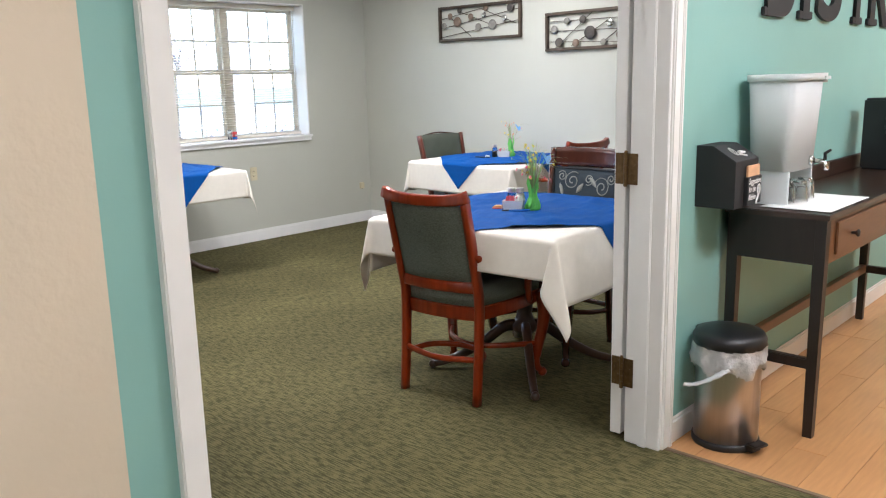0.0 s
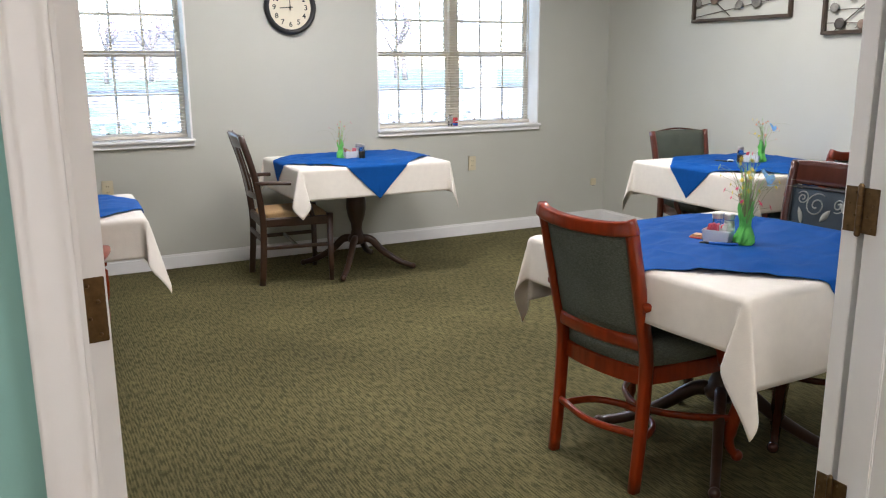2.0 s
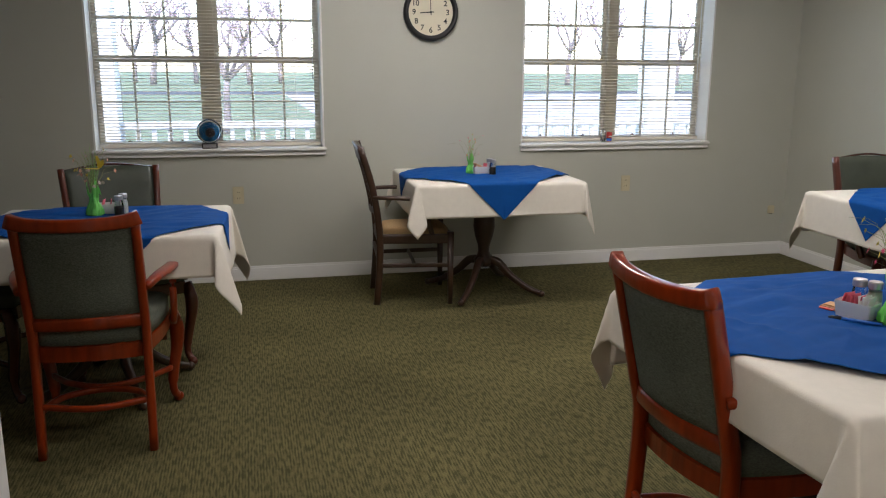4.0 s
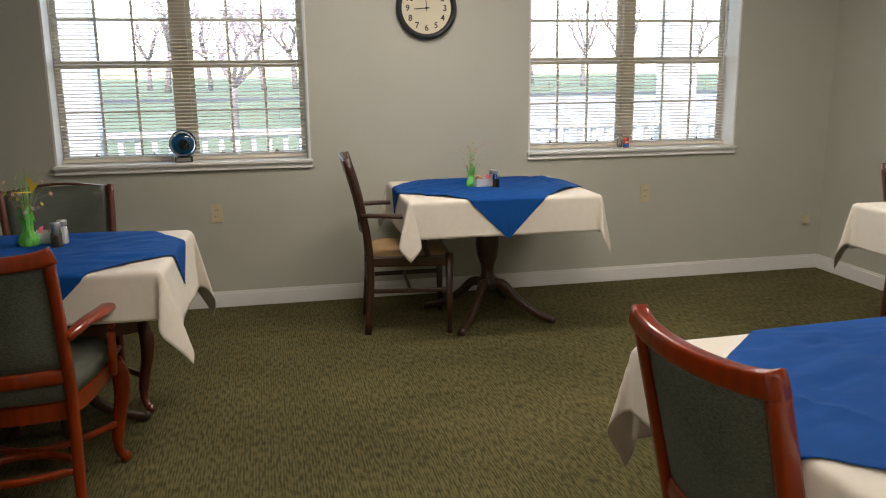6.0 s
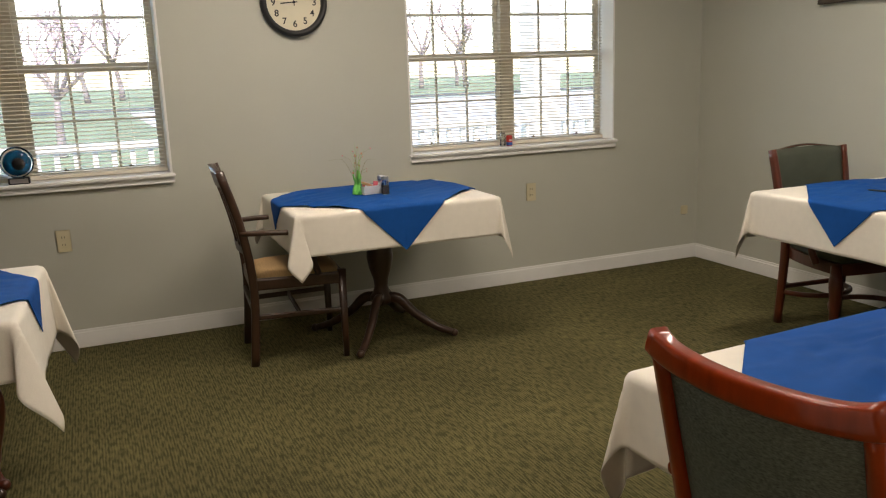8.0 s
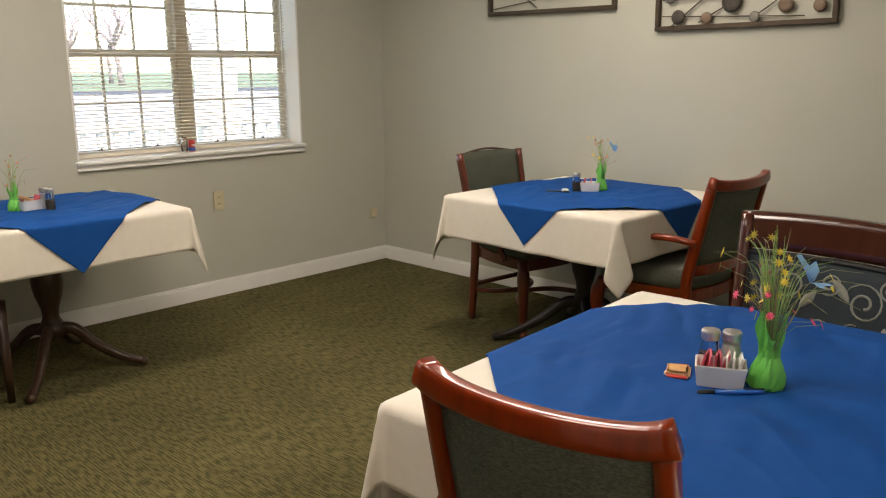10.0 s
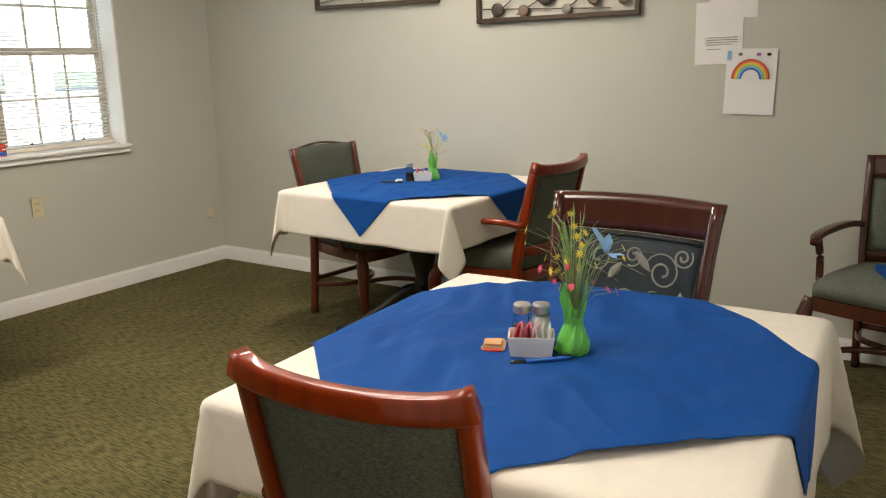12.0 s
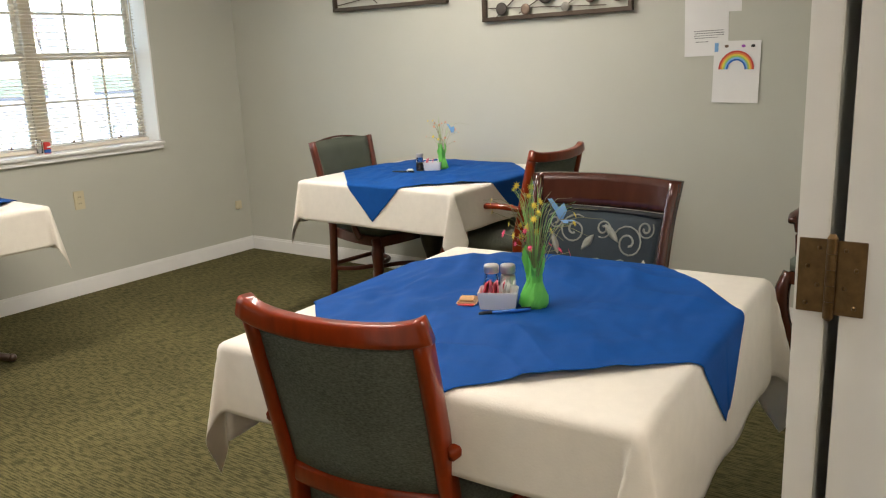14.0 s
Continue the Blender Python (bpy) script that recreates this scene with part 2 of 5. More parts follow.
# ---------------------------------------------------------------- mesh helpers
def part(name, bm, material, parent=None, label="", smooth=False):
    """Links a bmesh as one mesh object, under a thing or a part."""
    me = bpy.data.meshes.new(name)
    bmesh.ops.recalc_face_normals(bm, faces=bm.faces[:])
    bm.to_mesh(me)
    bm.free()
    if smooth:
        me.polygons.foreach_set("use_smooth", [True] * len(me.polygons))
    me.materials.append(material)
    ob = new(name, me)
    if parent:
        ob.parent = parent
    if label:
        tagged(ob, label)
    return ob


def thing(name, m, label, category, group="", kind=""):
    ob = new(name)
    ob.empty_display_size = 0.1
    ob.matrix_basis = m
    return tagged(ob, label, category, group, kind)


def box(bm, lo, hi, bevel=0.0, m=None):
    """A box from corner to corner, with rounded edges."""
    lo, hi = Vector(lo), Vector(hi)
    t = Matrix.Translation((lo + hi) / 2) @ Matrix.Diagonal((*(hi - lo), 1))
    if m is not None:
        t = m @ t
    r = bmesh.ops.create_cube(bm, size=1, matrix=t)
    if bevel:
        edges = list({e for v in r["verts"] for e in v.link_edges})
        bmesh.ops.bevel(bm, geom=edges, offset=bevel, segments=2, affect='EDGES')
    return bm


def boxes(*specs, bevel=0.0):
    bm = bmesh.new()
    for lo, hi in specs:
        box(bm, lo, hi, bevel)
    return bm


def sweep(bm, pts, radii, segs=10, square=0.0, up=(0, 0, 1), closed=False):
    """A tube along pts. radii: a number, or per point (a, b) across; square > 0 makes the section boxy."""
    pts = [Vector(p) for p in pts]
    n = len(pts)
    rings = []
    for i, p in enumerate(pts):
        if closed:
            d = pts[(i + 1) % n] - pts[i - 1]
        else:
            d = pts[min(i + 1, n - 1)] - pts[max(i - 1, 0)]
        d.normalize()
        u = Vector(up)
        if abs(d.dot(u)) > 0.95:
            u = Vector((0, 1, 0))
        s = d.cross(u).normalized()
        w = s.cross(d).normalized()
        r = radii[i] if isinstance(radii, (list, tuple)) and isinstance(radii[0], (list, tuple)) else (radii[i] if isinstance(radii, list) else radii)
        a, b = r if isinstance(r, (list, tuple)) else (r, r)
        ring = []
        for k in range(segs):
            th = 2 * math.pi * (k + 0.5) / segs
            c, q = math.cos(th), math.sin(th)
            if square:
                e = 1 - square
                c, q = math.copysign(abs(c) ** e, c), math.copysign(abs(q) ** e, q)
            ring.append(bm.verts.new(p + s * (a * c) + w * (b * q)))
        rings.append(ring)
    for i in range(n if closed else n - 1):
        r0, r1 = rings[i], rings[(i + 1) % n]
        for k in range(segs):
            bm.faces.new((r0[k], r0[(k + 1) % segs], r1[(k + 1) % segs], r1[k]))
    if not closed:
        bm.faces.new(rings[0][::-1])
        bm.faces.new(rings[-1])
    return bm


def smooth_path(pts, steps=5):
    """A Catmull-Rom curve through pts."""
    pts = [Vector(p) for p in pts]
    ext = [2 * pts[0] - pts[1], *pts, 2 * pts[-1] - pts[-2]]
    out = []
    for i in range(1, len(ext) - 2):
        p0, p1, p2, p3 = ext[i - 1:i + 3]
        for k in range(steps):
            t = k / steps
            out.append(0.5 * (2 * p1 + (p2 - p0) * t + (2 * p0 - 5 * p1 + 4 * p2 - p3) * t * t + (3 * p1 - p0 - 3 * p2 + p3) * t ** 3))
    out.append(pts[-1])
    return out


def lathe(bm, profile, segs=20, center=(0, 0, 0), cap=True):
    """profile: (radius, z) from bottom to top."""
    c = Vector(center)
    rings = [[bm.verts.new(c + Vector((r * math.cos(2 * math.pi * k / segs), r * math.sin(2 * math.pi * k / segs), z))) for k in range(segs)] for r, z in profile]
    for r0, r1 in zip(rings, rings[1:]):
        for k in range(segs):
            bm.faces.new((r0[k], r0[(k + 1) % segs], r1[(k + 1) % segs], r1[k]))
    if cap:
        bm.faces.new(rings[0][::-1])
        bm.faces.new(rings[-1])
    return bm


def surface(bm, nu, nv, f, thick=None):
    """A grid f(u, v), u and v from 0 to 1; thick: a vector function that closes it to a slab."""
    g = [[bm.verts.new(f(i / nu, j / nv)) for j in range(nv + 1)] for i in range(nu + 1)]
    for i in range(nu):
        for j in range(nv):
            bm.faces.new((g[i][j], g[i + 1][j], g[i + 1][j + 1], g[i][j + 1]))
    if thick:
        h = [[bm.verts.new(Vector(f(i / nu, j / nv)) + Vector(thick(i / nu, j / nv))) for j in range(nv + 1)] for i in range(nu + 1)]
        for i in range(nu):
            for j in range(nv):
                bm.faces.new((h[i][j], h[i][j + 1], h[i + 1][j + 1], h[i + 1][j]))
        for i in range(nu):
            bm.faces.new((g[i][0], h[i][0], h[i + 1][0], g[i + 1][0]))
            bm.faces.new((g[i][nv], g[i + 1][nv], h[i + 1][nv], h[i][nv]))
        for j in range(nv):
            bm.faces.new((g[0][j], g[0][j + 1], h[0][j + 1], h[0][j]))
            bm.faces.new((g[nu][j], h[nu][j], h[nu][j + 1], g[nu][j + 1]))
    return bm


def structure(name, bm, material, label="", smooth=False):
    return tagged(part(name, bm, material, None, "", smooth), label, kind="structure")


# ---------------------------------------------------------------- the shell
WIN = [(0.955, 2.408), (3.795, 5.265)]       # window openings along the wall
SILL, HEAD = 0.90, 2.05
DOOR_L, DOOR_R, DOOR_H = 1.355, 3.10, 2.06
JOG = 0.15                                    # the wall left of the doorway stands this much deeper

bm = bmesh.new()
xs = [LEFT_X - 0.15, WIN[0][0], WIN[0][1], WIN[1][0], WIN[1][1], ART_X + 0.15]
for i in (0, 2, 4):
    box(bm, (xs[i], WIN_Y, -0.05), (xs[i + 1], WIN_Y + 0.24, CEIL))
for a, b in WIN:
    box(bm, (a, WIN_Y, -0.05), (b, WIN_Y + 0.24, SILL - 0.006))
    box(bm, (a, WIN_Y, HEAD), (b, WIN_Y + 0.24, CEIL))
structure("wall_north", bm, M_WALL, "pale sage painted window wall of the dining room")
structure("wall_east", boxes(((ART_X, DOOR_Y, -0.05), (ART_X + 0.15, WIN_Y, CEIL))), M_WALL, "pale sage painted wall hung with metal art")
structure("wall_west", boxes(((LEFT_X - 0.15, DOOR_Y + JOG, -0.05), (LEFT_X, WIN_Y, CEIL))), M_WALL, "pale sage painted end wall of the dining room")
MIDW = 1.64
structure("wall_south", boxes(((LEFT_X - 0.15, MIDW + JOG, -0.05), (DOOR_L - 0.02, DOOR_Y + JOG, CEIL)), ((DOOR_R + 0.02, MIDW, -0.05), (HALL_X, DOOR_Y, CEIL)),
                              ((DOOR_L - 0.02, MIDW, DOOR_H + 0.02), (DOOR_R + 0.02, DOOR_Y, CEIL))), M_WALL, "pale sage painted wall with the double doorway")
structure("wall_hall", boxes(((1.178, HALL_Y + JOG, -0.05), (DOOR_L - 0.02, MIDW + JOG, CEIL)), ((DOOR_R + 0.02, HALL_Y, -0.05), (HALL_X, MIDW, CEIL)),
                             ((DOOR_L - 0.02, HALL_Y, DOOR_H + 0.02), (DOOR_R + 0.02, MIDW, CEIL))), M_TEAL, "teal painted hall wall beside the doorway")
structure("wall_hall_cream", boxes(((LEFT_X - 0.15, HALL_Y + JOG - 0.002, -0.05), (1.178, MIDW + JOG, CEIL))), M_CREAM, "cream painted hall wall meeting the teal paint")
structure("wall_hall_back", boxes(((LEFT_X - 0.15, BACK_Y - 0.15, -0.05), (HALL_X + 0.15, BACK_Y, CEIL)), ((LEFT_X - 0.15, BACK_Y, -0.05), (LEFT_X, HALL_Y + JOG - 0.002, CEIL)),
                                 ((HALL_X, BACK_Y, -0.05), (HALL_X + 0.15, DOOR_Y, CEIL))), M_CREAM, "cream painted hall walls")
structure("ceiling", boxes(((LEFT_X - 0.15, BACK_Y - 0.15, CEIL), (HALL_X + 0.15, WIN_Y + 0.24, CEIL + 0.12))), M_CEIL, "plain off-white ceiling")
SEAM_X = 3.135
bm = boxes(((LEFT_X, DOOR_Y - 0.13, -0.06), (ART_X, WIN_Y, 0.0)))
box(bm, (LEFT_X, BACK_Y, -0.06), (SEAM_X, DOOR_Y - 0.13, 0.0))
structure("floor", bm, M_CARPET, "olive green flecked loop-pile carpet")
structure("floor_wood", boxes(((SEAM_X, BACK_Y, -0.06), (HALL_X, HALL_Y, -0.008))), M_SEAM, "subfloor under maple planks")
structure("trim_threshold", boxes(((SEAM_X - 0.006, BACK_Y, -0.004), (SEAM_X + 0.016, HALL_Y, 0.004)), bevel=0.002), M_SEAM, "narrow brown strip between carpet and wood floor")


def baseboard(name, lo, hi, axis, side):
    """A skirting board with a stepped top; axis it runs along, side it faces."""
    x0, y0 = lo
    x1, y1 = hi
    bm = bmesh.new()
    if axis == "x":
        box(bm, (x0, min(y0, y0 + side * 0.013), 0), (x1, max(y0, y0 + side * 0.013), 0.085), 0.002)
        box(bm, (x0, min(y0, y0 + side * 0.008), 0.085), (x1, max(y0, y0 + side * 0.008), 0.1), 0.003)
    else:
        box(bm, (min(x0, x0 + side * 0.013), y0, 0), (max(x0, x0 + side * 0.013), y1, 0.085), 0.002)
        box(bm, (min(x0, x0 + side * 0.008), y0, 0.085), (max(x0, x0 + side * 0.008), y1, 0.1), 0.003)
    return structure(name, bm, M_WHITE, "white painted baseboard")


baseboard("baseboard_north", (LEFT_X, WIN_Y), (ART_X, WIN_Y), "x", -1)
baseboard("baseboard_east", (ART_X, DOOR_Y), (ART_X, WIN_Y - 0.014), "y", -1)
baseboard("baseboard_west", (LEFT_X, DOOR_Y + JOG), (LEFT_X, WIN_Y - 0.014), "y", 1)
baseboard("baseboard_south_1", (LEFT_X + 0.014, DOOR_Y + JOG), (DOOR_L - 0.11, DOOR_Y + JOG), "x", 1)
baseboard("baseboard_south_2", (DOOR_R + 0.09, DOOR_Y), (ART_X - 0.014, DOOR_Y), "x", 1)
baseboard("baseboard_hall_1", (LEFT_X, HALL_Y + JOG - 0.002), (DOOR_L - 0.105, HALL_Y + JOG - 0.002), "x", -1)
baseboard("baseboard_hall_2", (DOOR_R + 0.085, HALL_Y), (HALL_X, HALL_Y), "x", -1)


def door_frame():
    """Jamb lining, stop and casings of the double doorway."""
    w = 0.019
    for name, x, s, g in (("trim_jamb_left", DOOR_L, -1, JOG), ("trim_jamb_right", DOOR_R, 1, 0.0)):
        bm = bmesh.new()
        box(bm, (min(x, x + s * w), HALL_Y + g - 0.006, 0), (max(x, x + s * w), DOOR_Y + g + 0.012, DOOR_H), 0.002)
        box(bm, (min(x, x - s * 0.011), 1.62 + g, 0), (max(x, x - s * 0.011), 1.655 + g, DOOR_H - 0.011), 0.003)
        structure(name, bm, M_WHITE, "white painted door jamb with stop")
        bm = bmesh.new()
        a, b, c = x + s * (w - 0.006), x + s * (w + 0.052), x + s * (w + 0.036)
        for y0, y1, d in ((HALL_Y + g - 0.018, HALL_Y + g, -0.008), (DOOR_Y + g, DOOR_Y + g + 0.014, 0.006)):
            box(bm, (min(a, b), y0, 0), (max(a, b), y1, DOOR_H + 0.066), 0.005)
            box(bm, (min(c, b), y0 + min(d, 0), 0), (max(c, b), y1 + max(d, 0), DOOR_H + 0.066), 0.004)
        structure(name.replace("jamb", "casing"), bm, M_WHITE, "white painted moulded door casing")
    bm = boxes(((DOOR_L - 0.019, HALL_Y - 0.006, DOOR_H), (DOOR_R + 0.019, DOOR_Y + 0.012, DOOR_H + 0.019)))
    box(bm, (DOOR_L - 0.006, HALL_Y - 0.018, DOOR_H + 0.02), (DOOR_R + 0.006, HALL_Y, DOOR_H + 0.066), 0.005)
    box(bm, (DOOR_L - 0.006, DOOR_Y, DOOR_H + 0.02), (DOOR_R + 0.006, DOOR_Y + 0.014, DOOR_H + 0.066), 0.005)
    structure("trim_head", bm, M_WHITE, "white painted head of the doorway")


door_frame()


def plate(bm, m, w, h):
    """A hinge plate in the plane x = 0, from y = 0 along +y, with screw heads on its +x side."""
    box(bm, (-0.0012, 0.004, -h / 2), (0.0016, w, h / 2), 0.0008, m)
    for k in range(4):
        c = m @ Vector((0.002, w * (0.40 if k % 2 else 0.72), -h * 0.38 + k * h * 0.253))
        bmesh.ops.create_uvsphere(bm, u_segments=8, v_segments=5, radius=0.0035, matrix=Matrix.Translation(c))


def door(name, pivot, angle, hand, hinge_drop, label):
    """A flush leaf hung at pivot; local x runs along the leaf, y through its thickness."""
    here = pose(*pivot, 0, 0, angle)
    d = tagged(thing(name, here, label, "door"), kind="structure")
    w, t = 0.925, 0.044
    y0, y1 = (0.006, 0.006 + t) if hand > 0 else (-0.006 - t, -0.006)
    part("leaf", boxes(((0.012, y0, 0.02), (w, y1, DOOR_H - 0.008)), bevel=0.002), M_WHITE, d)
    for z in (0.276, 1.043 - hinge_drop, 1.82 - hinge_drop):
        bm = bmesh.new()
        lathe(bm, [(0.004, -0.064), (0.0075, -0.060), (0.0075, -0.036), (0.006, -0.035), (0.0075, -0.034), (0.0075, -0.012), (0.006, -0.011), (0.0075, -0.010), (0.0075, 0.012),
                   (0.006, 0.013), (0.0075, 0.014), (0.0075, 0.036), (0.006, 0.037), (0.0075, 0.038), (0.0075, 0.060), (0.004, 0.066)], 12, (0, 0, z))
        plate(bm, Matrix.Translation((0.0115, 0, z)) @ Matrix.Rotation(math.pi if hand < 0 else 0, 4, 'Z') @ Matrix.Diagonal((-1 if hand > 0 else 1, 1, 1, 1)), 0.046, 0.112)
        jamb = here.inverted() @ Matrix.Translation((*pivot[:2], z)) @ Matrix.Rotation(math.pi, 4, 'Z') @ Matrix.Diagonal((1 if hand > 0 else -1, 1, 1, 1))
        plate(bm, jamb @ Matrix.Translation((-0.006, 0, 0)), 0.046, 0.112)
        part("hinge", bm, M_BRASS, d, "tarnished brass butt hinge")
    return d


door("door_1", (DOOR_R - 0.006, DOOR_Y + 0.026, 0), 3, 1, 0.0, "white painted door leaf folded open against the wall")
door("door_2", (DOOR_L + 0.006, DOOR_Y + JOG + 0.026, 0), 98, -1, 0.045, "white painted door leaf standing open into the room")


def maple_planks():
    """Planks laid along x, each a piece of the wood floor."""
    floor = bpy.data.objects["floor_wood"]
    rng = random.Random(5)
    shared = {}
    y, row = HALL_Y - 0.002, 0
    while y > BACK_Y + 0.05:
        x = SEAM_X + 0.016 - rng.choice((0.0, 0.3, 0.6, 0.9))
        while x < HALL_X:
            a, b = max(x, SEAM_X + 0.016), min(x + 1.2, HALL_X)
            key = round(b - a, 2)
            if key > 0.03:
                if key not in shared:
                    bm = boxes(((0, -0.1205, -0.008), (key - 0.002, 0, 0.0)), bevel=0.0008)
                    me = bpy.data.meshes.new("plank")
                    bm.to_mesh(me)
                    bm.free()
                    me.materials.append(M_MAPLE)
                    shared[key] = me
                p = new("plank", shared[key])
                p.parent = floor
                p.location = (a, y, 0)
            x += 1.2
        y -= 0.122
        row += 1


# ---------------------------------------------------------------- windows
def window(name, x0, x1):
    """A pair of double-hung sashes side by side, in a plastered reveal, with a slatted blind."""
    w = tagged(thing(name, pose(0, 0, 0), "twin double-hung window with cream slatted blind", "window"), kind="structure")
    yf = WIN_Y + 0.15
    xm = (x0 + x1) / 2
    bm = boxes(((x0 - 0.012, WIN_Y - 0.035, SILL - 0.022), (x1 + 0.012, WIN_Y + 0.155, SILL)), bevel=0.006)
    part("window_sill", bm, M_WHITE, w, "white painted sill")
    bm = boxes(((x0 - 0.006, WIN_Y - 0.016, SILL - 0.052), (x1 + 0.006, WIN_Y, SILL - 0.022)), bevel=0.004)
    box(bm, (x0 - 0.006, WIN_Y - 0.021, SILL - 0.052), (x1 + 0.006, WIN_Y, SILL - 0.042), 0.003)
    part("apron", bm, M_WHITE, w, "white painted apron moulding")
    bm = boxes(((x0, WIN_Y - 0.001, SILL), (x0 + 0.012, yf, HEAD)), ((x1 - 0.012, WIN_Y - 0.001, SILL), (x1, yf, HEAD)), ((x0, WIN_Y - 0.001, HEAD - 0.012), (x1, yf, HEAD)))
    part("reveal", bm, M_WHITE, w, "white painted reveal")
    f, mu = 0.018, 0.036
    bm = boxes(((x0, yf, SILL - 0.02), (x0 + f, yf + 0.07, HEAD)), ((x1 - f, yf, SILL - 0.02), (x1, yf + 0.07, HEAD)),
               ((x0 + f, yf, SILL - 0.02), (x1 - f, yf + 0.07, SILL + 0.012)), ((x0 + f, yf, HEAD - 0.035), (x1 - f, yf + 0.07, HEAD)),
               ((xm - mu, yf - 0.004, SILL + 0.012), (xm + mu, yf + 0.07, HEAD - 0.035)), bevel=0.003)
    part("window_frame", bm, M_BEIGE, w, "beige vinyl frame")
    mid = 1.467
    for a, b in ((x0 + f, xm - mu), (xm + mu, x1 - f)):
        for z0, z1, y in ((SILL + 0.012, mid + 0.022, yf + 0.012), (mid - 0.018, HEAD - 0.035, yf + 0.036)):
            s = part("sash", boxes(((a, y, z0), (a + 0.028, y + 0.022, z1)), ((b - 0.028, y, z0), (b, y + 0.022, z1)),
                                   ((a + 0.028, y, z0), (b - 0.028, y + 0.022, z0 + 0.028)), ((a + 0.028, y, z1 - 0.036), (b - 0.028, y + 0.022, z1)), bevel=0.002), M_BEIGE, w)
            ga, gb, g0, g1 = a + 0.028, b - 0.028, z0 + 0.028, z1 - 0.036
            bm = bmesh.new()
            for k in (1, 2):
                x = ga + (gb - ga) * k / 3
                box(bm, (x - 0.007, y + 0.006, g0), (x + 0.007, y + 0.016, g1))
            z = (g0 + g1) / 2
            box(bm, (ga, y + 0.0055, z - 0.007), (gb, y + 0.0165, z + 0.007))
            part("muntin_grid", bm, M_BEIGE, s)
            p = part("pane", boxes(((ga, y + 0.009, g0), (gb, y + 0.012, g1))), M_PANE, s)
            p.visible_shadow = False
    for x in (x0 + 0.2, xm - 0.2, xm + 0.2, x1 - 0.2):
        part("sash_lift", box(boxes(((x - 0.014, yf + 0.0, SILL + 0.034), (x + 0.014, yf + 0.014, SILL + 0.042)), bevel=0.002), (x - 0.004, yf - 0.006, SILL + 0.038), (x + 0.004, yf + 0.006, SILL + 0.054), 0.002), M_BRASS, w)
    # the blind: head rail, slats, bottom rail, ladder cords
    yb = WIN_Y + 0.122
    b = part("blind", boxes(((x0 + 0.02, yb - 0.02, HEAD - 0.05), (x1 - 0.02, yb + 0.02, HEAD - 0.012)), bevel=0.002), M_SLAT, w, "cream slatted venetian blind")
    bm = bmesh.new()
    half = (x1 - x0) / 2 - 0.024
    surface(bm, 1, 4, lambda u, v: Vector(((u * 2 - 1) * half, (v - 0.5) * 0.025, 0.002 * (1 - (2 * v - 1) ** 2) + (v - 0.5) * 0.004)), lambda u, v: (0, 0, -0.0009))
    bmesh.ops.recalc_face_normals(bm, faces=bm.faces[:])
    me = bpy.data.meshes.new("slat")
    bm.to_mesh(me)
    bm.free()
    me.materials.append(M_SLAT)
    z = SILL + 0.036
    rng = random.Random(3)
    while z < HEAD - 0.06:
        s = new("slat", me)
        s.parent = b
        s.location = (xm, yb, z)
        s.rotation_euler = (radians(rng.uniform(-3, 3)), radians(rng.uniform(-0.06, 0.06)), 0)
        z += 0.0205
    bm = boxes(((x0 + 0.016, yb - 0.014, SILL + 0.003), (x1 - 0.016, yb + 0.014, SILL + 0.026)), bevel=0.003)
    part("bottom_rail", bm, M_SLAT, b)
    bm = bmesh.new()
    for k in (0.12, 0.5, 0.88):
        x = x0 + (x1 - x0) * k
        for dy in (-0.013, 0.013):
            sweep(bm, [(x, yb + dy, SILL + 0.015), (x, yb + dy, HEAD - 0.04)], 0.0008, 4)
    part("ladder_cord", bm, M_SLAT, b)
    sweep_bm = sweep(bmesh.new(), [(x1 - 0.06, yb - 0.024, 1.35), (x1 - 0.06, yb - 0.024, HEAD - 0.04)], 0.004, 6)
    part("tilt_wand", sweep_bm, M_ACRYL, b)
    return w


window("window_1", *WIN[0])
window("window_2", *WIN[1])


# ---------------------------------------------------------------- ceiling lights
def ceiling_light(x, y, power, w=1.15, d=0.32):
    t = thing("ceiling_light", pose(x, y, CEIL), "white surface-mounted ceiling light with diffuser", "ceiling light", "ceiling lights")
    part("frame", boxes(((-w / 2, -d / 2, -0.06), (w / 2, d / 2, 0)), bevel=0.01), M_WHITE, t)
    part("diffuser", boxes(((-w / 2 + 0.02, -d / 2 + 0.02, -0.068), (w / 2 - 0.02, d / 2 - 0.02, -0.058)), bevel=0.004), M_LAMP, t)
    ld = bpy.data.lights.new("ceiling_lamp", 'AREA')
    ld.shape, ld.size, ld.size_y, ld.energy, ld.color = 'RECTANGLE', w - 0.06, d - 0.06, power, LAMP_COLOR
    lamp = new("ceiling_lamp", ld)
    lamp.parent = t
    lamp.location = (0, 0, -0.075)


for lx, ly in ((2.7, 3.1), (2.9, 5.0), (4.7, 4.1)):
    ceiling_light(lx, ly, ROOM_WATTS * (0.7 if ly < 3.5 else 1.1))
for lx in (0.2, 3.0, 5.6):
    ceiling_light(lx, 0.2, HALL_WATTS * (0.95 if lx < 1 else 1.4))


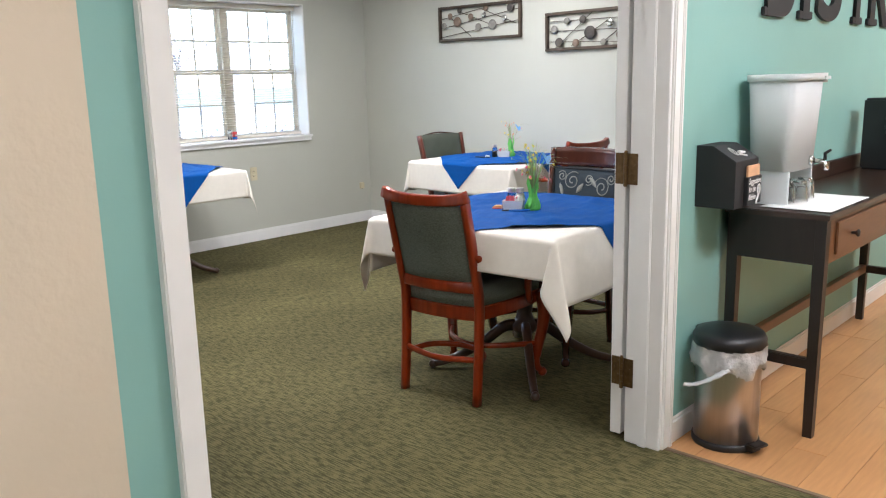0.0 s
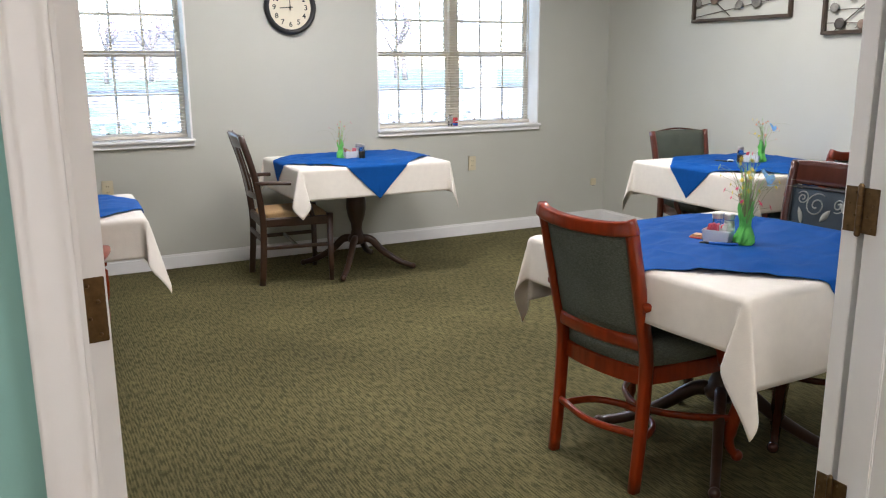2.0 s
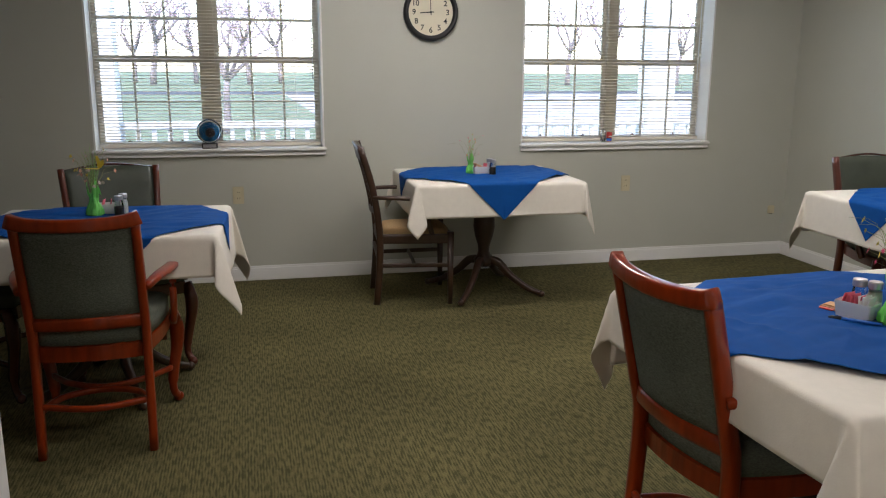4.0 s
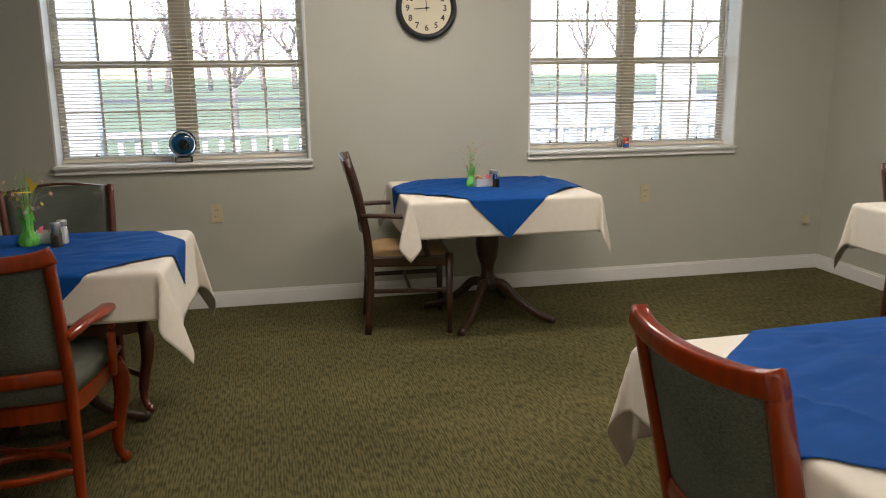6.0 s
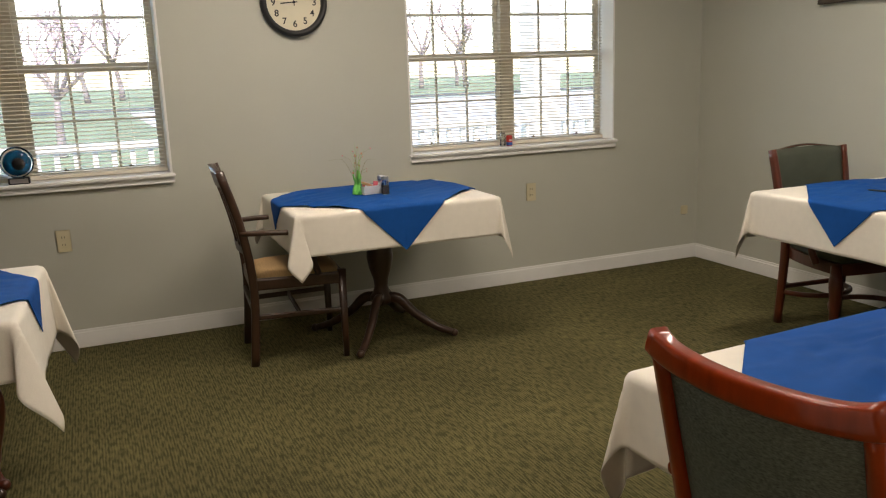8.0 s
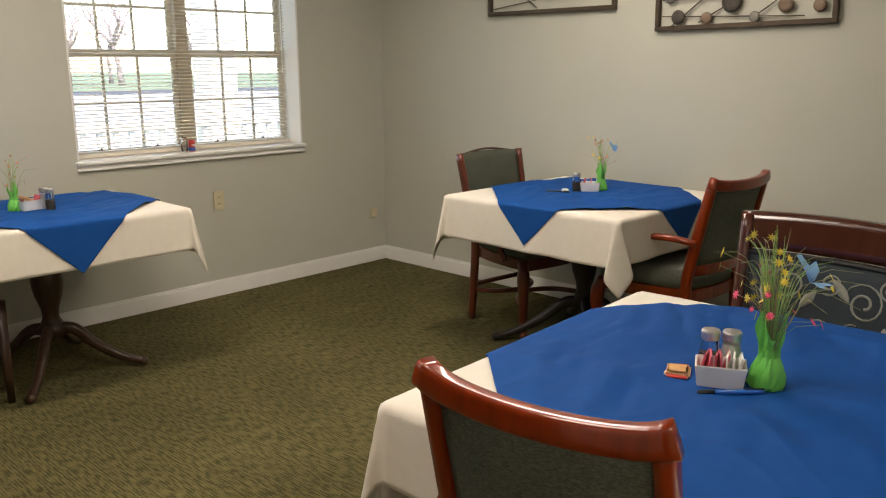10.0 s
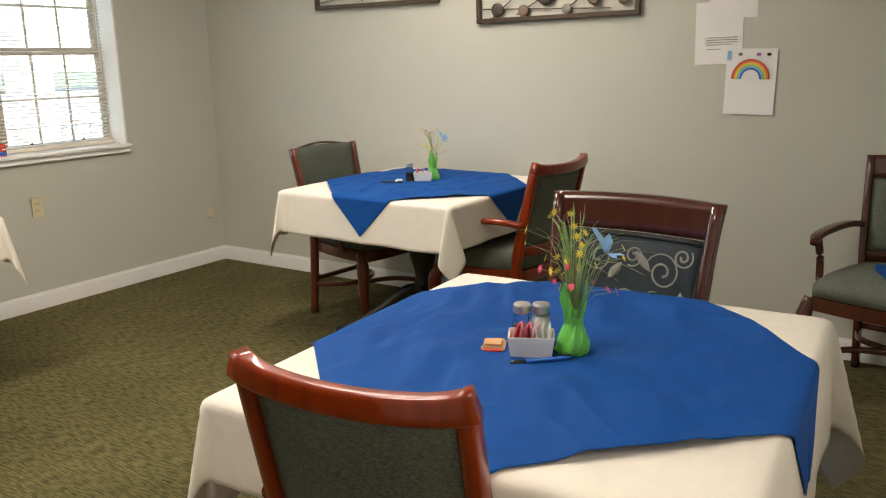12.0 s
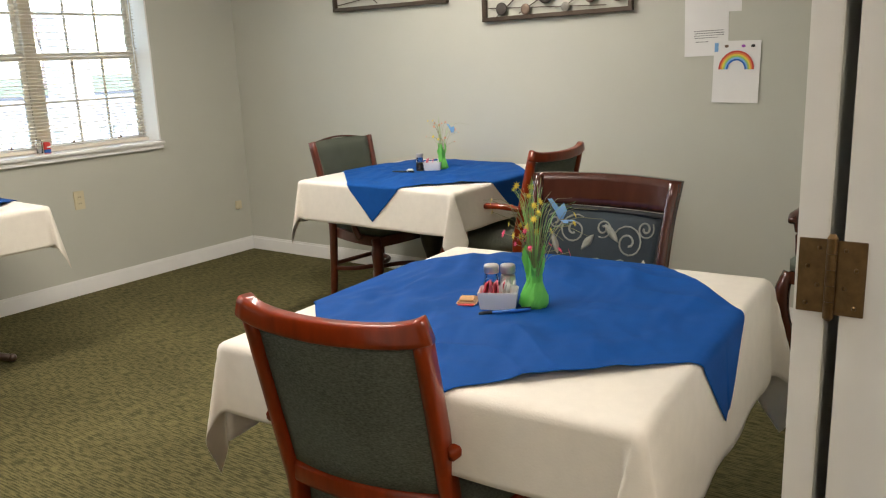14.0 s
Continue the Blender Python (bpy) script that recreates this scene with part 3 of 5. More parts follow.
# ---------------------------------------------------------------- tables and cloths
def drape(px, py, hx, hy, off=0.0, wave=0.010, seed=0.0, ear=0.0):
    """Where a point of a flat cloth comes to rest on a table top of half sizes hx, hy."""
    sx, sy = (1 if px >= 0 else -1), (1 if py >= 0 else -1)
    ax, ay = abs(px), abs(py)
    ex, ey = max(ax - hx, 0.0), max(ay - hy, 0.0)
    rr = 0.014

    def roll(e):
        a = min(e / rr, math.pi / 2)
        return rr * math.sin(a), -rr * (1 - math.cos(a)) - max(e - rr * math.pi / 2, 0.0)

    if ex <= 0 and ey <= 0:
        z = 0.0016 * noise.noise(Vector((px * 3 + seed, py * 3, 0.3))) + 0.0009 * noise.noise(Vector((px * 9 + seed, py * 9, 0.7)))
        return Vector((px, py, off + z + 0.001))
    if ey <= 0 or ex <= 0:
        e, along = (ex, py) if ey <= 0 else (ey, px)
        o, z = roll(e)
        near = min(1.0, max(0.0, ((hy if ey <= 0 else hx) - abs(along)) / 0.12))
        out = o + off + e * 0.05 + wave * near * (e / 0.25) * (noise.noise(Vector((along * 5.5 + seed, sx * 3.1 + sy, e * 1.5))) + 0.5)
        zz = z + off * (1 if z > -rr else 0)
        if ey <= 0:
            return Vector((sx * (hx + out), py, zz))
        return Vector((px, sy * (hy + out), zz))
    # the corner hangs as a rounded, cone-like fold that leans to one side
    r = math.hypot(ex, ey)
    th = math.atan2(ey, ex)
    s = 1 - 4 * th / math.pi
    o, z = roll(r)
    lean = {7.7: 0.9, 1.3: -0.75}[seed] if seed in (7.7, 1.3) and sx + sy == -2 else 0.4 * math.sin(seed * 7.1 + sx * 2.3 + sy * 1.1)
    d = math.pi / 4 + lean
    far, wide = 0.15 * r * max(math.cos(s * math.pi / 2), 0.0) ** 0.8, 0.24 * r * math.sin(math.pi * s)
    x = hx + off + o * math.cos(th) + r * 0.05 * math.cos(th) + far * math.cos(d) + wide * math.sin(d)
    y = hy + off + o * math.sin(th) + r * 0.05 * math.sin(th) + far * math.sin(d) - wide * math.cos(d)
    return Vector((sx * x, sy * y, z * (0.98 + ear * max(math.cos(s * math.pi / 2), 0.0))))


def hem(cloth, place, material):
    """The stitched, thicker edge of a cloth, one strip a side."""
    n = 90
    for side in (lambda t: place(t, 0), lambda t: place(1, t), lambda t: place(1 - t, 1), lambda t: place(0, 1 - t)):
        part("hem", sweep(bmesh.new(), [side(k / n) for k in range(n + 1)], (0.0013, 0.0013), 5), material, cloth, "", True)


def white_cloth(name, m, hx, hy, drop, label, seed, ear):
    bm = bmesh.new()
    n = 84

    def stretch(u, h, low, high):
        # denser rows near the table's edge and in the drop; the cloth lies off centre
        s = 2 * u - 1
        a = abs(s)
        return math.copysign(h * a / 0.6 if a < 0.6 else h + (a - 0.6) / 0.4 * (high if s > 0 else low), s)

    def place(u, v):
        return drape(stretch(u, hx, drop[0], drop[1]), stretch(v, hy, drop[2], drop[3]), hx, hy, 0.0, 0.012, seed, ear)

    surface(bm, n, n, place)
    ob = part(name, bm, M_LINEN, None, "", True)
    ob.matrix_basis = m
    sol = ob.modifiers.new("thickness", 'SOLIDIFY')
    sol.thickness, sol.offset = 0.0012, 1
    hem(ob, place, M_LINEN)
    return tagged(ob, label, "tablecloth", "white tablecloths")


def blue_cloth(name, m, hx, hy, laid, label, seed):
    """A square overlay laid cornerwise, wrinkled, its tips hanging over the edges."""
    bm = bmesh.new()
    half_diag, ox, oy, turn = laid
    c, s = math.cos(radians(turn)), math.sin(radians(turn))
    side = half_diag / math.sqrt(2)

    def place(u, v):
        a, b = (2 * u - 1) * side, (2 * v - 1) * side
        x, y = a * c - b * s + ox, a * s + b * c + oy
        p = drape(x, y, hx, hy, 0.005, 0.012, seed)
        if abs(x) < hx and abs(y) < hy:
            edge = min(hx - abs(x), hy - abs(y), 0.1) / 0.1
            edge *= min(1.0, math.hypot(x, y) / 0.2) ** 2
            ridge = 0.0075
            for ang, along, across, amp in ((0.35, 2.2, 17.0, 0.0070), (-0.25, 2.8, 12.0, 0.0075), (1.25, 2.0, 9.0, 0.0050), (0.1, 5.0, 30.0, 0.0028)):
                u1, v1 = x * math.cos(ang) + y * math.sin(ang), y * math.cos(ang) - x * math.sin(ang)
                fold = noise.noise(Vector((u1 * along + seed, v1 * across + 2.0 * noise.noise(Vector((x * 3, y * 3, ang))), seed + ang)))
                ridge += amp * (1 - 2.2 * abs(fold)) if across < 10 else amp * fold
            p.z += ridge * edge + 0.001
        return p

    surface(bm, 210, 210, place)
    ob = part(name, bm, M_BLUE, None, "", True)
    ob.matrix_basis = m
    sol = ob.modifiers.new("thickness", 'SOLIDIFY')
    sol.thickness, sol.offset = 0.001, 1
    hem(ob, place, M_BLUE)
    return tagged(ob, label, "table overlay", "blue overlays")


def pedestal_table(m, hx, hy, turn, label, material, reach=0.44):
    t = thing("pedestal_table", m, label, "table", "dining tables")
    part("tabletop", boxes(((-hx + 0.002, -hy + 0.002, 0.728), (hx - 0.002, hy - 0.002, 0.759)), bevel=0.006), material, t)
    bm = lathe(bmesh.new(), [(0.045, 0.17), (0.06, 0.19), (0.065, 0.215), (0.045, 0.24), (0.036, 0.27), (0.040, 0.31), (0.060, 0.37), (0.070, 0.43), (0.066, 0.49), (0.045, 0.53), (0.040, 0.55),
                              (0.052, 0.565), (0.055, 0.585), (0.040, 0.60), (0.048, 0.66), (0.06, 0.70), (0.12, 0.715), (0.13, 0.728)], 22)
    part("pedestal", bm, material, t, "turned pedestal", True)
    for k in range(4):
        a = radians(turn + 90 * k)
        d = Vector((math.cos(a), math.sin(a), 0))
        pts = smooth_path([d * 0.03 + Vector((0, 0, 0.21)), d * 0.10 + Vector((0, 0, 0.20)), d * reach * 0.46 + Vector((0, 0, 0.125)), d * reach * 0.75 + Vector((0, 0, 0.055)), d * reach + Vector((0, 0, 0.022))], 5)
        n = len(pts)
        bm = sweep(bmesh.new(), pts, [(0.024 - 0.008 * i / n, 0.030 - 0.014 * i / n) for i in range(n)], 10, 0.3)
        bmesh.ops.create_uvsphere(bm, u_segments=10, v_segments=8, radius=0.021, matrix=Matrix.Translation(d * (reach + 0.005) + Vector((0, 0, 0.021))))
        part("leg", bm, material, t, "", True)
    return t


TOP = 0.761
TABLES = [  # x, y, turn, half x, half y, drop on each side, overlay (half diagonal, its shift, its turn), seed
    (3.530, 2.514, 3.0, 0.513, 0.488, (0.172, 0.29, 0.28, 0.265), (0.70, 0.018, 0.018, 42.0), 1.3),
    (5.415, 4.165, -1.5, 0.480, 0.500, (0.215, 0.24, 0.205, 0.24), (0.672, 0.010, -0.015, 46.0), 4.1),
    (3.362, 5.710, -1.0, 0.508, 0.405, (0.20, 0.22, 0.20, 0.17), (0.648, 0.0, 0.025, 45.0), 7.7),
    (1.285, 4.48, -3.0, 0.49, 0.37, (0.20, 0.26, 0.175, 0.24), (0.64, 0.0, 0.0, 45.0), 9.2),
]
for k, (x, y, turn, hx, hy, drop, diag, seed) in enumerate(TABLES):
    pedestal_table(pose(x, y, 0, 0, 0, turn), hx, hy, (40, 45, -35, 28)[k], "dark wooden pedestal table with four splayed legs", M_BLACKW if k == 1 else M_DARK, (0.44, 0.44, 0.39, 0.33)[k])
    white_cloth("white_tablecloth", pose(x, y, TOP, 0, 0, turn), hx, hy, drop, "cream white linen tablecloth draped over a dining table", seed, (0.22, 0.12, 0.12, 0.15)[k])
    blue_cloth("blue_overlay", pose(x, y, TOP, 0, 0, turn), hx, hy, diag, "royal blue cloth laid cornerwise over a white tablecloth", seed)


# ---------------------------------------------------------------- chairs (each faces local +y)
def cushion(bm, w0, w1, y0, y1, z0, z1, puff=0.018, nu=12, nv=12):
    """A rounded trapezoid cushion, w0 wide at y0 and w1 wide at y1."""
    def rim(u, v):
        a, b = 2 * u - 1, 2 * v - 1
        # squircle mapping rounds the corners
        k = 1 - 0.10 * a * a * b * b
        yy = (y0 + y1) / 2 + (y1 - y0) / 2 * b * k
        wv = (w0 + (w1 - w0) * v) / 2
        return a * k * wv, yy, (1 - a ** 4) * (1 - b ** 4)
    def top(u, v):
        x, y, f = rim(u, v)
        return Vector((x, y, z1 - 0.018 + (puff + 0.018) * f ** 0.35 - puff * 0.3))
    def down(u, v):
        x, y, f = rim(u, v)
        return (0, 0, z0 - top(u, v).z)
    return surface(bm, nu, nv, top, down)


def back_panel(bm, w0, w1, p0, p1, bow, thick, puff, nu=12, nv=10, arch=0.0):
    """An upholstered back between p0 (y, z at the bottom) and p1 (top), bowed backwards."""
    def front(u, v):
        a = 2 * u - 1
        w = (w0 + (w1 - w0) * v) / 2
        b = 2 * v - 1
        f = (1 - a ** 4) * (1 - b ** 4)
        return Vector((a * w, p0[0] + (p1[0] - p0[0]) * v - bow * (1 - a * a) + puff * f ** 0.5, p0[1] + (p1[1] - p0[1]) * v + arch * v * (1 - a ** 4)))
    def back(u, v):
        a, b = 2 * u - 1, 2 * v - 1
        f = (1 - a ** 4) * (1 - b ** 4)
        return (0, -thick - 1.4 * puff * f ** 0.5, 0)
    return surface(bm, nu, nv, front, back)


def stile(x0, x1, top, lean, bottom=0.0):
    """The back leg that runs on up as the stile of the back."""
    return smooth_path([(x0, -0.245 - bottom, 0), (x0, -0.225, 0.22), (x0, -0.215, 0.44), (x0 + (x1 - x0) * 0.3, -0.235, 0.56), (x0 + (x1 - x0) * 0.7, -0.215 - lean * 0.62, top - 0.16), (x1, -0.215 - lean, top)], 4)


def cabriole(s):
    return smooth_path([(s * 0.245, 0.20, 0.41), (s * 0.262, 0.222, 0.34), (s * 0.258, 0.22, 0.25), (s * 0.238, 0.20, 0.13), (s * 0.236, 0.20, 0.06), (s * 0.252, 0.222, 0.02)], 4)


def armchair(name, m, label, wood, cloth, style, group="", top=0.0):
    """style: 'swept' (curved top rail with swept ears), 'camel' (arched upholstered back), 'broad' (broad flat top rail)."""
    c = thing(name, m, label, "chair", group)
    top = top or {"swept": 0.901, "camel": 0.922, "broad": 0.93}[style]
    lean = 0.10
    x0, x1 = 0.195, {"swept": 0.197, "camel": 0.225, "broad": 0.232}[style]
    for s in (-1, 1):
        pts = stile(s * x0, s * x1, top, lean)
        n = len(pts)
        part("back_leg", sweep(bmesh.new(), pts, [(0.016, 0.021 + 0.004 * math.sin(math.pi * i / n)) for i in range(n)], 10, 0.45), wood, c, "", True)
    bow = 0.03
    if style == "swept":
        pts = [Vector((a * 0.2125, -0.217 - lean - bow * (1 - a * a), top - 0.010 + 0.010 * a * a + 0.010 * abs(a) ** 8)) for a in [k / 12 - 1 for k in range(25)]]
        rad = [(0.0165 + 0.003 * abs(k / 12 - 1) ** 8, 0.023 + 0.003 * abs(k / 12 - 1) ** 4) for k in range(25)]
        part("top_rail", sweep(bmesh.new(), pts, rad, 20, 0.62), wood, c, "", True)
        part("backrest", back_panel(bmesh.new(), 0.370, 0.374, (-0.222, 0.535), (-0.215 - lean + 0.012, top - 0.03), bow, 0.012, 0.014), cloth, c, "grey green woven upholstery", True)
    elif style == "camel":
        pts = [Vector((a * 0.235, -0.215 - lean - bow * (1 - a * a), top + 0.004 + 0.014 * math.cos(a * 2.6) - 0.004)) for a in [k / 12 - 1 for k in range(25)]]
        part("top_rail", sweep(bmesh.new(), pts, (0.011, 0.006), 8, 0.3), M_MAHOG, c, "dark piping rail", True)
        part("backrest", back_panel(bmesh.new(), 0.39, 0.44, (-0.222, 0.535), (-0.215 - lean + 0.012, top - 0.008), bow, 0.014, 0.016, arch=0.012), cloth, c, "dark green leather upholstery", True)
    else:
        def rail_front(u, v):
            a = 2 * u - 1
            return Vector((a * (0.25 - 0.012 * (1 - v)), -0.205 - lean * (0.82 + 0.2 * v) - bow * (1 - a * a), top - 0.085 + 0.10 * v - 0.006 * a * a * v))
        bm = surface(bmesh.new(), 16, 4, rail_front, lambda u, v: (0, -0.028, 0))
        part("top_rail", bm, wood, c, "broad polished top rail", True)
        part("backrest", back_panel(bmesh.new(), 0.37, 0.43, (-0.222, 0.535), (-0.215 - lean * 0.85 + 0.012, top - 0.09), bow, 0.014, 0.016), cloth, c, "slate blue floral brocade" if cloth == M_FLORAL else "", True)
        if cloth == M_FLORAL:
            embroidery(c, top, lean, bow)
            za, zb, ya, yb = 0.545, top - 0.095, -0.222, -0.215 - lean * 0.85 + 0.012
            rim = [(a, 0.0) for a in (-1, -0.5, 0, 0.5, 1)] + [(1, v) for v in (0.25, 0.5, 0.75)] + [(a, 1.0) for a in (1, 0.5, 0, -0.5, -1)] + [(-1, v) for v in (0.75, 0.5, 0.25)]
            rim = [Vector((a * (0.181 + 0.03 * v), ya + (yb - ya) * v - bow * (1 - a * a) + 0.004, za + (zb - za) * v)) for a, v in rim]
            part("piping", sweep(bmesh.new(), rim, 0.0065, 8, 0.0, (0, 1, 0), closed=True), M_INK, c, "dark braided piping round the brocade", True)
    pts = [Vector((a * 0.2, -0.226 - bow * (1 - a * a), 0.515)) for a in [k / 8 - 1 for k in range(17)]]
    part("lower_rail", sweep(bmesh.new(), pts, (0.013, 0.027), 10, 0.4), wood, c, "", True)
    # seat
    part("seat_frame", cushion(bmesh.new(), 0.40, 0.53, -0.235, 0.245, 0.365, 0.438, 0.0), wood, c)
    part("seat", cushion(bmesh.new(), 0.39, 0.525, -0.228, 0.245, 0.425, 0.50, 0.022, 16, 16), cloth, c, "", True)
    for s in (-1, 1):
        pts = cabriole(s)
        n = len(pts)
        rad = [0.026 - 0.006 * i / n + 0.006 * math.exp(-((i - 5) / 3.0) ** 2) - (0.005 if i > n - 8 else 0) for i in range(n)]
        bm = sweep(bmesh.new(), pts, rad, 10, 0.2)
        bmesh.ops.create_uvsphere(bm, u_segments=10, v_segments=8, radius=0.022, matrix=Matrix.Translation((s * 0.252, 0.224, 0.021)))
        part("front_leg", bm, wood, c, "", True)
        arm = smooth_path([(s * 0.212, -0.262, 0.645), (s * 0.245, -0.16, 0.66), (s * 0.272, -0.02, 0.655), (s * 0.278, 0.10, 0.645), (s * 0.268, 0.155, 0.625)], 4)
        n = len(arm)
        part("arm", sweep(bmesh.new(), arm, [(0.016 + 0.010 * math.sin(math.pi * i / n), 0.014) for i in range(n)], 10, 0.3), wood, c, "", True)
        post = smooth_path([(s * 0.262, 0.09, 0.40), (s * 0.272, 0.06, 0.47), (s * 0.272, 0.07, 0.55), (s * 0.272, 0.105, 0.632)], 4)
        part("arm_post", sweep(bmesh.new(), post, (0.014, 0.018), 10, 0.3), wood, c, "", True)
    # bowed stretchers
    ring = smooth_path([(-0.195, -0.228, 0.175), (-0.14, -0.10, 0.18), (0, -0.045, 0.18), (0.14, -0.10, 0.18), (0.195, -0.228, 0.175)], 6)
    part("stretcher", sweep(bmesh.new(), ring, (0.010, 0.013), 8, 0.3), wood, c, "", True)
    ring = smooth_path([(-0.24, 0.20, 0.165), (-0.14, 0.06, 0.175), (0, -0.005, 0.175), (0.14, 0.06, 0.175), (0.24, 0.20, 0.165)], 6)
    part("stretcher", sweep(bmesh.new(), ring, (0.010, 0.013), 8, 0.3), wood, c, "", True)
    pts = smooth_path([(-0.195, -0.23, 0.20), (0, -0.262, 0.19), (0.195, -0.23, 0.20)], 6)
    part("stretcher", sweep(bmesh.new(), pts, (0.010, 0.013), 8, 0.3), wood, c, "", True)
    return c


def embroidery(chair, top, lean, bow):
    """Scrolls and leaves stitched on the front of a back panel."""
    z0, z1 = 0.535, top - 0.09
    lift = (z1 - z0) / 0.305
    y0, y1 = -0.222, -0.215 - lean * 0.85 + 0.012

    def on(x, z):
        v = (z - z0) / (z1 - z0)
        a = x / (0.2 + 0.02 * v)
        b = 2 * v - 1
        f = max((1 - a ** 4) * (1 - b ** 4), 0.0)
        return Vector((x, y0 + (y1 - y0) * v - bow * (1 - a * a) + 0.016 * f ** 0.5 + 0.0015, z))

    for cx, cz, r, ph, d in ((-0.10, 0.76, 0.055, 0.4, 1), (0.09, 0.78, 0.05, 2.2, -1), (0.0, 0.68, 0.05, 4.0, 1), (-0.13, 0.62, 0.04, 1.0, -1), (0.13, 0.65, 0.05, 5.0, 1), (0.02, 0.59, 0.035, 3.0, -1),
                             (-0.155, 0.80, 0.03, 2.5, 1), (0.155, 0.80, 0.028, 0.6, 1), (-0.01, 0.79, 0.03, 5.2, -1), (-0.08, 0.69, 0.03, 1.9, -1)):
        pts = []
        for k in range(26):
            th = ph + d * k * 0.42
            rad = r * (1 - k / 30)
            pts.append(on(cx + rad * math.cos(th), z0 + (cz - z0) * lift + rad * math.sin(th)))
        part("embroidered_scroll", sweep(bmesh.new(), pts, [(0.0042 * (0.6 + 0.4 * k / 25), 0.0012) for k in range(26)], 6, 0.0, (0, 1, 0)), M_THREAD, chair, "pale grey embroidered scroll", True)
    for cx, cz, a, ln in ((-0.04, 0.78, 0.8, 0.05), (0.04, 0.75, 2.2, 0.045), (0.15, 0.74, 1.2, 0.05), (-0.06, 0.66, 2.6, 0.045), (0.07, 0.61, 0.4, 0.05), (-0.16, 0.70, 1.5, 0.04), (-0.05, 0.58, 3.6, 0.04), (0.15, 0.57, 2.0, 0.04)):
        dx, dz = math.cos(a), math.sin(a)
        pts = [on(cx + dx * ln * (k / 6 - 0.5) * 1.4, z0 + (cz - z0) * lift + dz * ln * (k / 6 - 0.5) * 1.4) for k in range(7)]
        part("embroidered_leaf", sweep(bmesh.new(), pts, [(0.001 + 0.014 * math.sin(math.pi * k / 6), 0.0016) for k in range(7)], 6, 0.0, (0, 1, 0)), M_THREAD, chair, "", True)


def rush_chair(m):
    """A dark slat-back armchair with a woven rush seat."""
    c = thing("rush_seat_armchair", m, "dark wooden armchair with woven rush seat", "chair")
    for s in (-1, 1):
        pts = smooth_path([(s * 0.195, -0.235, 0), (s * 0.195, -0.215, 0.25), (s * 0.198, -0.215, 0.46), (s * 0.205, -0.255, 0.72), (s * 0.215, -0.325, 0.965)], 4)
        part("back_leg", sweep(bmesh.new(), pts, (0.016, 0.021), 10, 0.4), M_DARK, c, "", True)
        part("front_leg", sweep(bmesh.new(), [(s * 0.225, 0.215, 0), (s * 0.225, 0.215, 0.15), (s * 0.225, 0.215, 0.45)], [(0.014, 0.014), (0.017, 0.017), (0.021, 0.021)], 10, 0.5), M_DARK, c, "", True)
        arm = smooth_path([(s * 0.203, -0.25, 0.665), (s * 0.235, -0.12, 0.665), (s * 0.255, 0.04, 0.655), (s * 0.255, 0.17, 0.64), (s * 0.25, 0.215, 0.62)], 4)
        part("arm", sweep(bmesh.new(), arm, (0.024, 0.012), 10, 0.4), M_DARK, c, "", True)
        part("arm_post", sweep(bmesh.new(), smooth_path([(s * 0.238, 0.10, 0.44), (s * 0.25, 0.08, 0.53), (s * 0.252, 0.13, 0.635)], 4), (0.013, 0.015), 8, 0.3), M_DARK, c, "", True)
        part("stretcher", sweep(bmesh.new(), [(s * 0.195, -0.225, 0.245), (s * 0.225, 0.215, 0.245)], (0.009, 0.013), 8, 0.4), M_DARK, c)
        part("seat_rail", sweep(bmesh.new(), [(s * 0.195, -0.215, 0.41), (s * 0.225, 0.215, 0.41)], (0.012, 0.03), 8, 0.5), M_DARK, c)
    part("seat_rail", boxes(((-0.225, 0.203, 0.38), (0.225, 0.227, 0.44)), bevel=0.004), M_DARK, c)
    part("seat_rail", boxes(((-0.195, -0.227, 0.38), (0.195, -0.203, 0.44)), bevel=0.004), M_DARK, c)
    part("stretcher", sweep(bmesh.new(), [(-0.21, 0.0, 0.245), (0.0, 0.0, 0.245), (0.21, 0.0, 0.245)], (0.009, 0.012), 8, 0.4), M_DARK, c)
    part("stretcher", boxes(((-0.195, -0.235, 0.29), (0.195, -0.217, 0.32)), bevel=0.003), M_DARK, c)

    def on_back(x, z):
        v = (z - 0.46) / 0.5
        return -0.215 - 0.105 * v ** 1.6 - 0.03 * (1 - (x / 0.21) ** 2)
    def rail(z0, z1, crest=0.0):
        return surface(bmesh.new(), 14, 3, lambda u, v: Vector(((2 * u - 1) * 0.208, on_back((2 * u - 1) * 0.208, z0 + (z1 - z0) * v) + 0.008, z0 + (z1 - z0) * v + crest * v * math.cos((2 * u - 1) * 1.5))), lambda u, v: (0, -0.02, 0))
    part("top_rail", rail(0.885, 0.965, 0.018), M_DARK, c, "", True)
    part("lower_rail", rail(0.56, 0.60), M_DARK, c, "", True)
    for k in range(3):
        x = (k - 1) * 0.105
        w = 0.034 if k == 1 else 0.022
        part("splat", surface(bmesh.new(), 4, 10, lambda u, v: Vector((x + (2 * u - 1) * w * (1 + 0.35 * math.sin(v * 6.28)), on_back(x, 0.6 + 0.29 * v) + 0.004, 0.598 + 0.29 * v)), lambda u, v: (0, -0.011, 0)), M_DARK, c, "", True)
    part("seat", cushion(bmesh.new(), 0.395, 0.45, -0.21, 0.222, 0.42, 0.462, 0.012, 14, 14), M_RUSH, c, "tan woven rush seat", True)
    return c


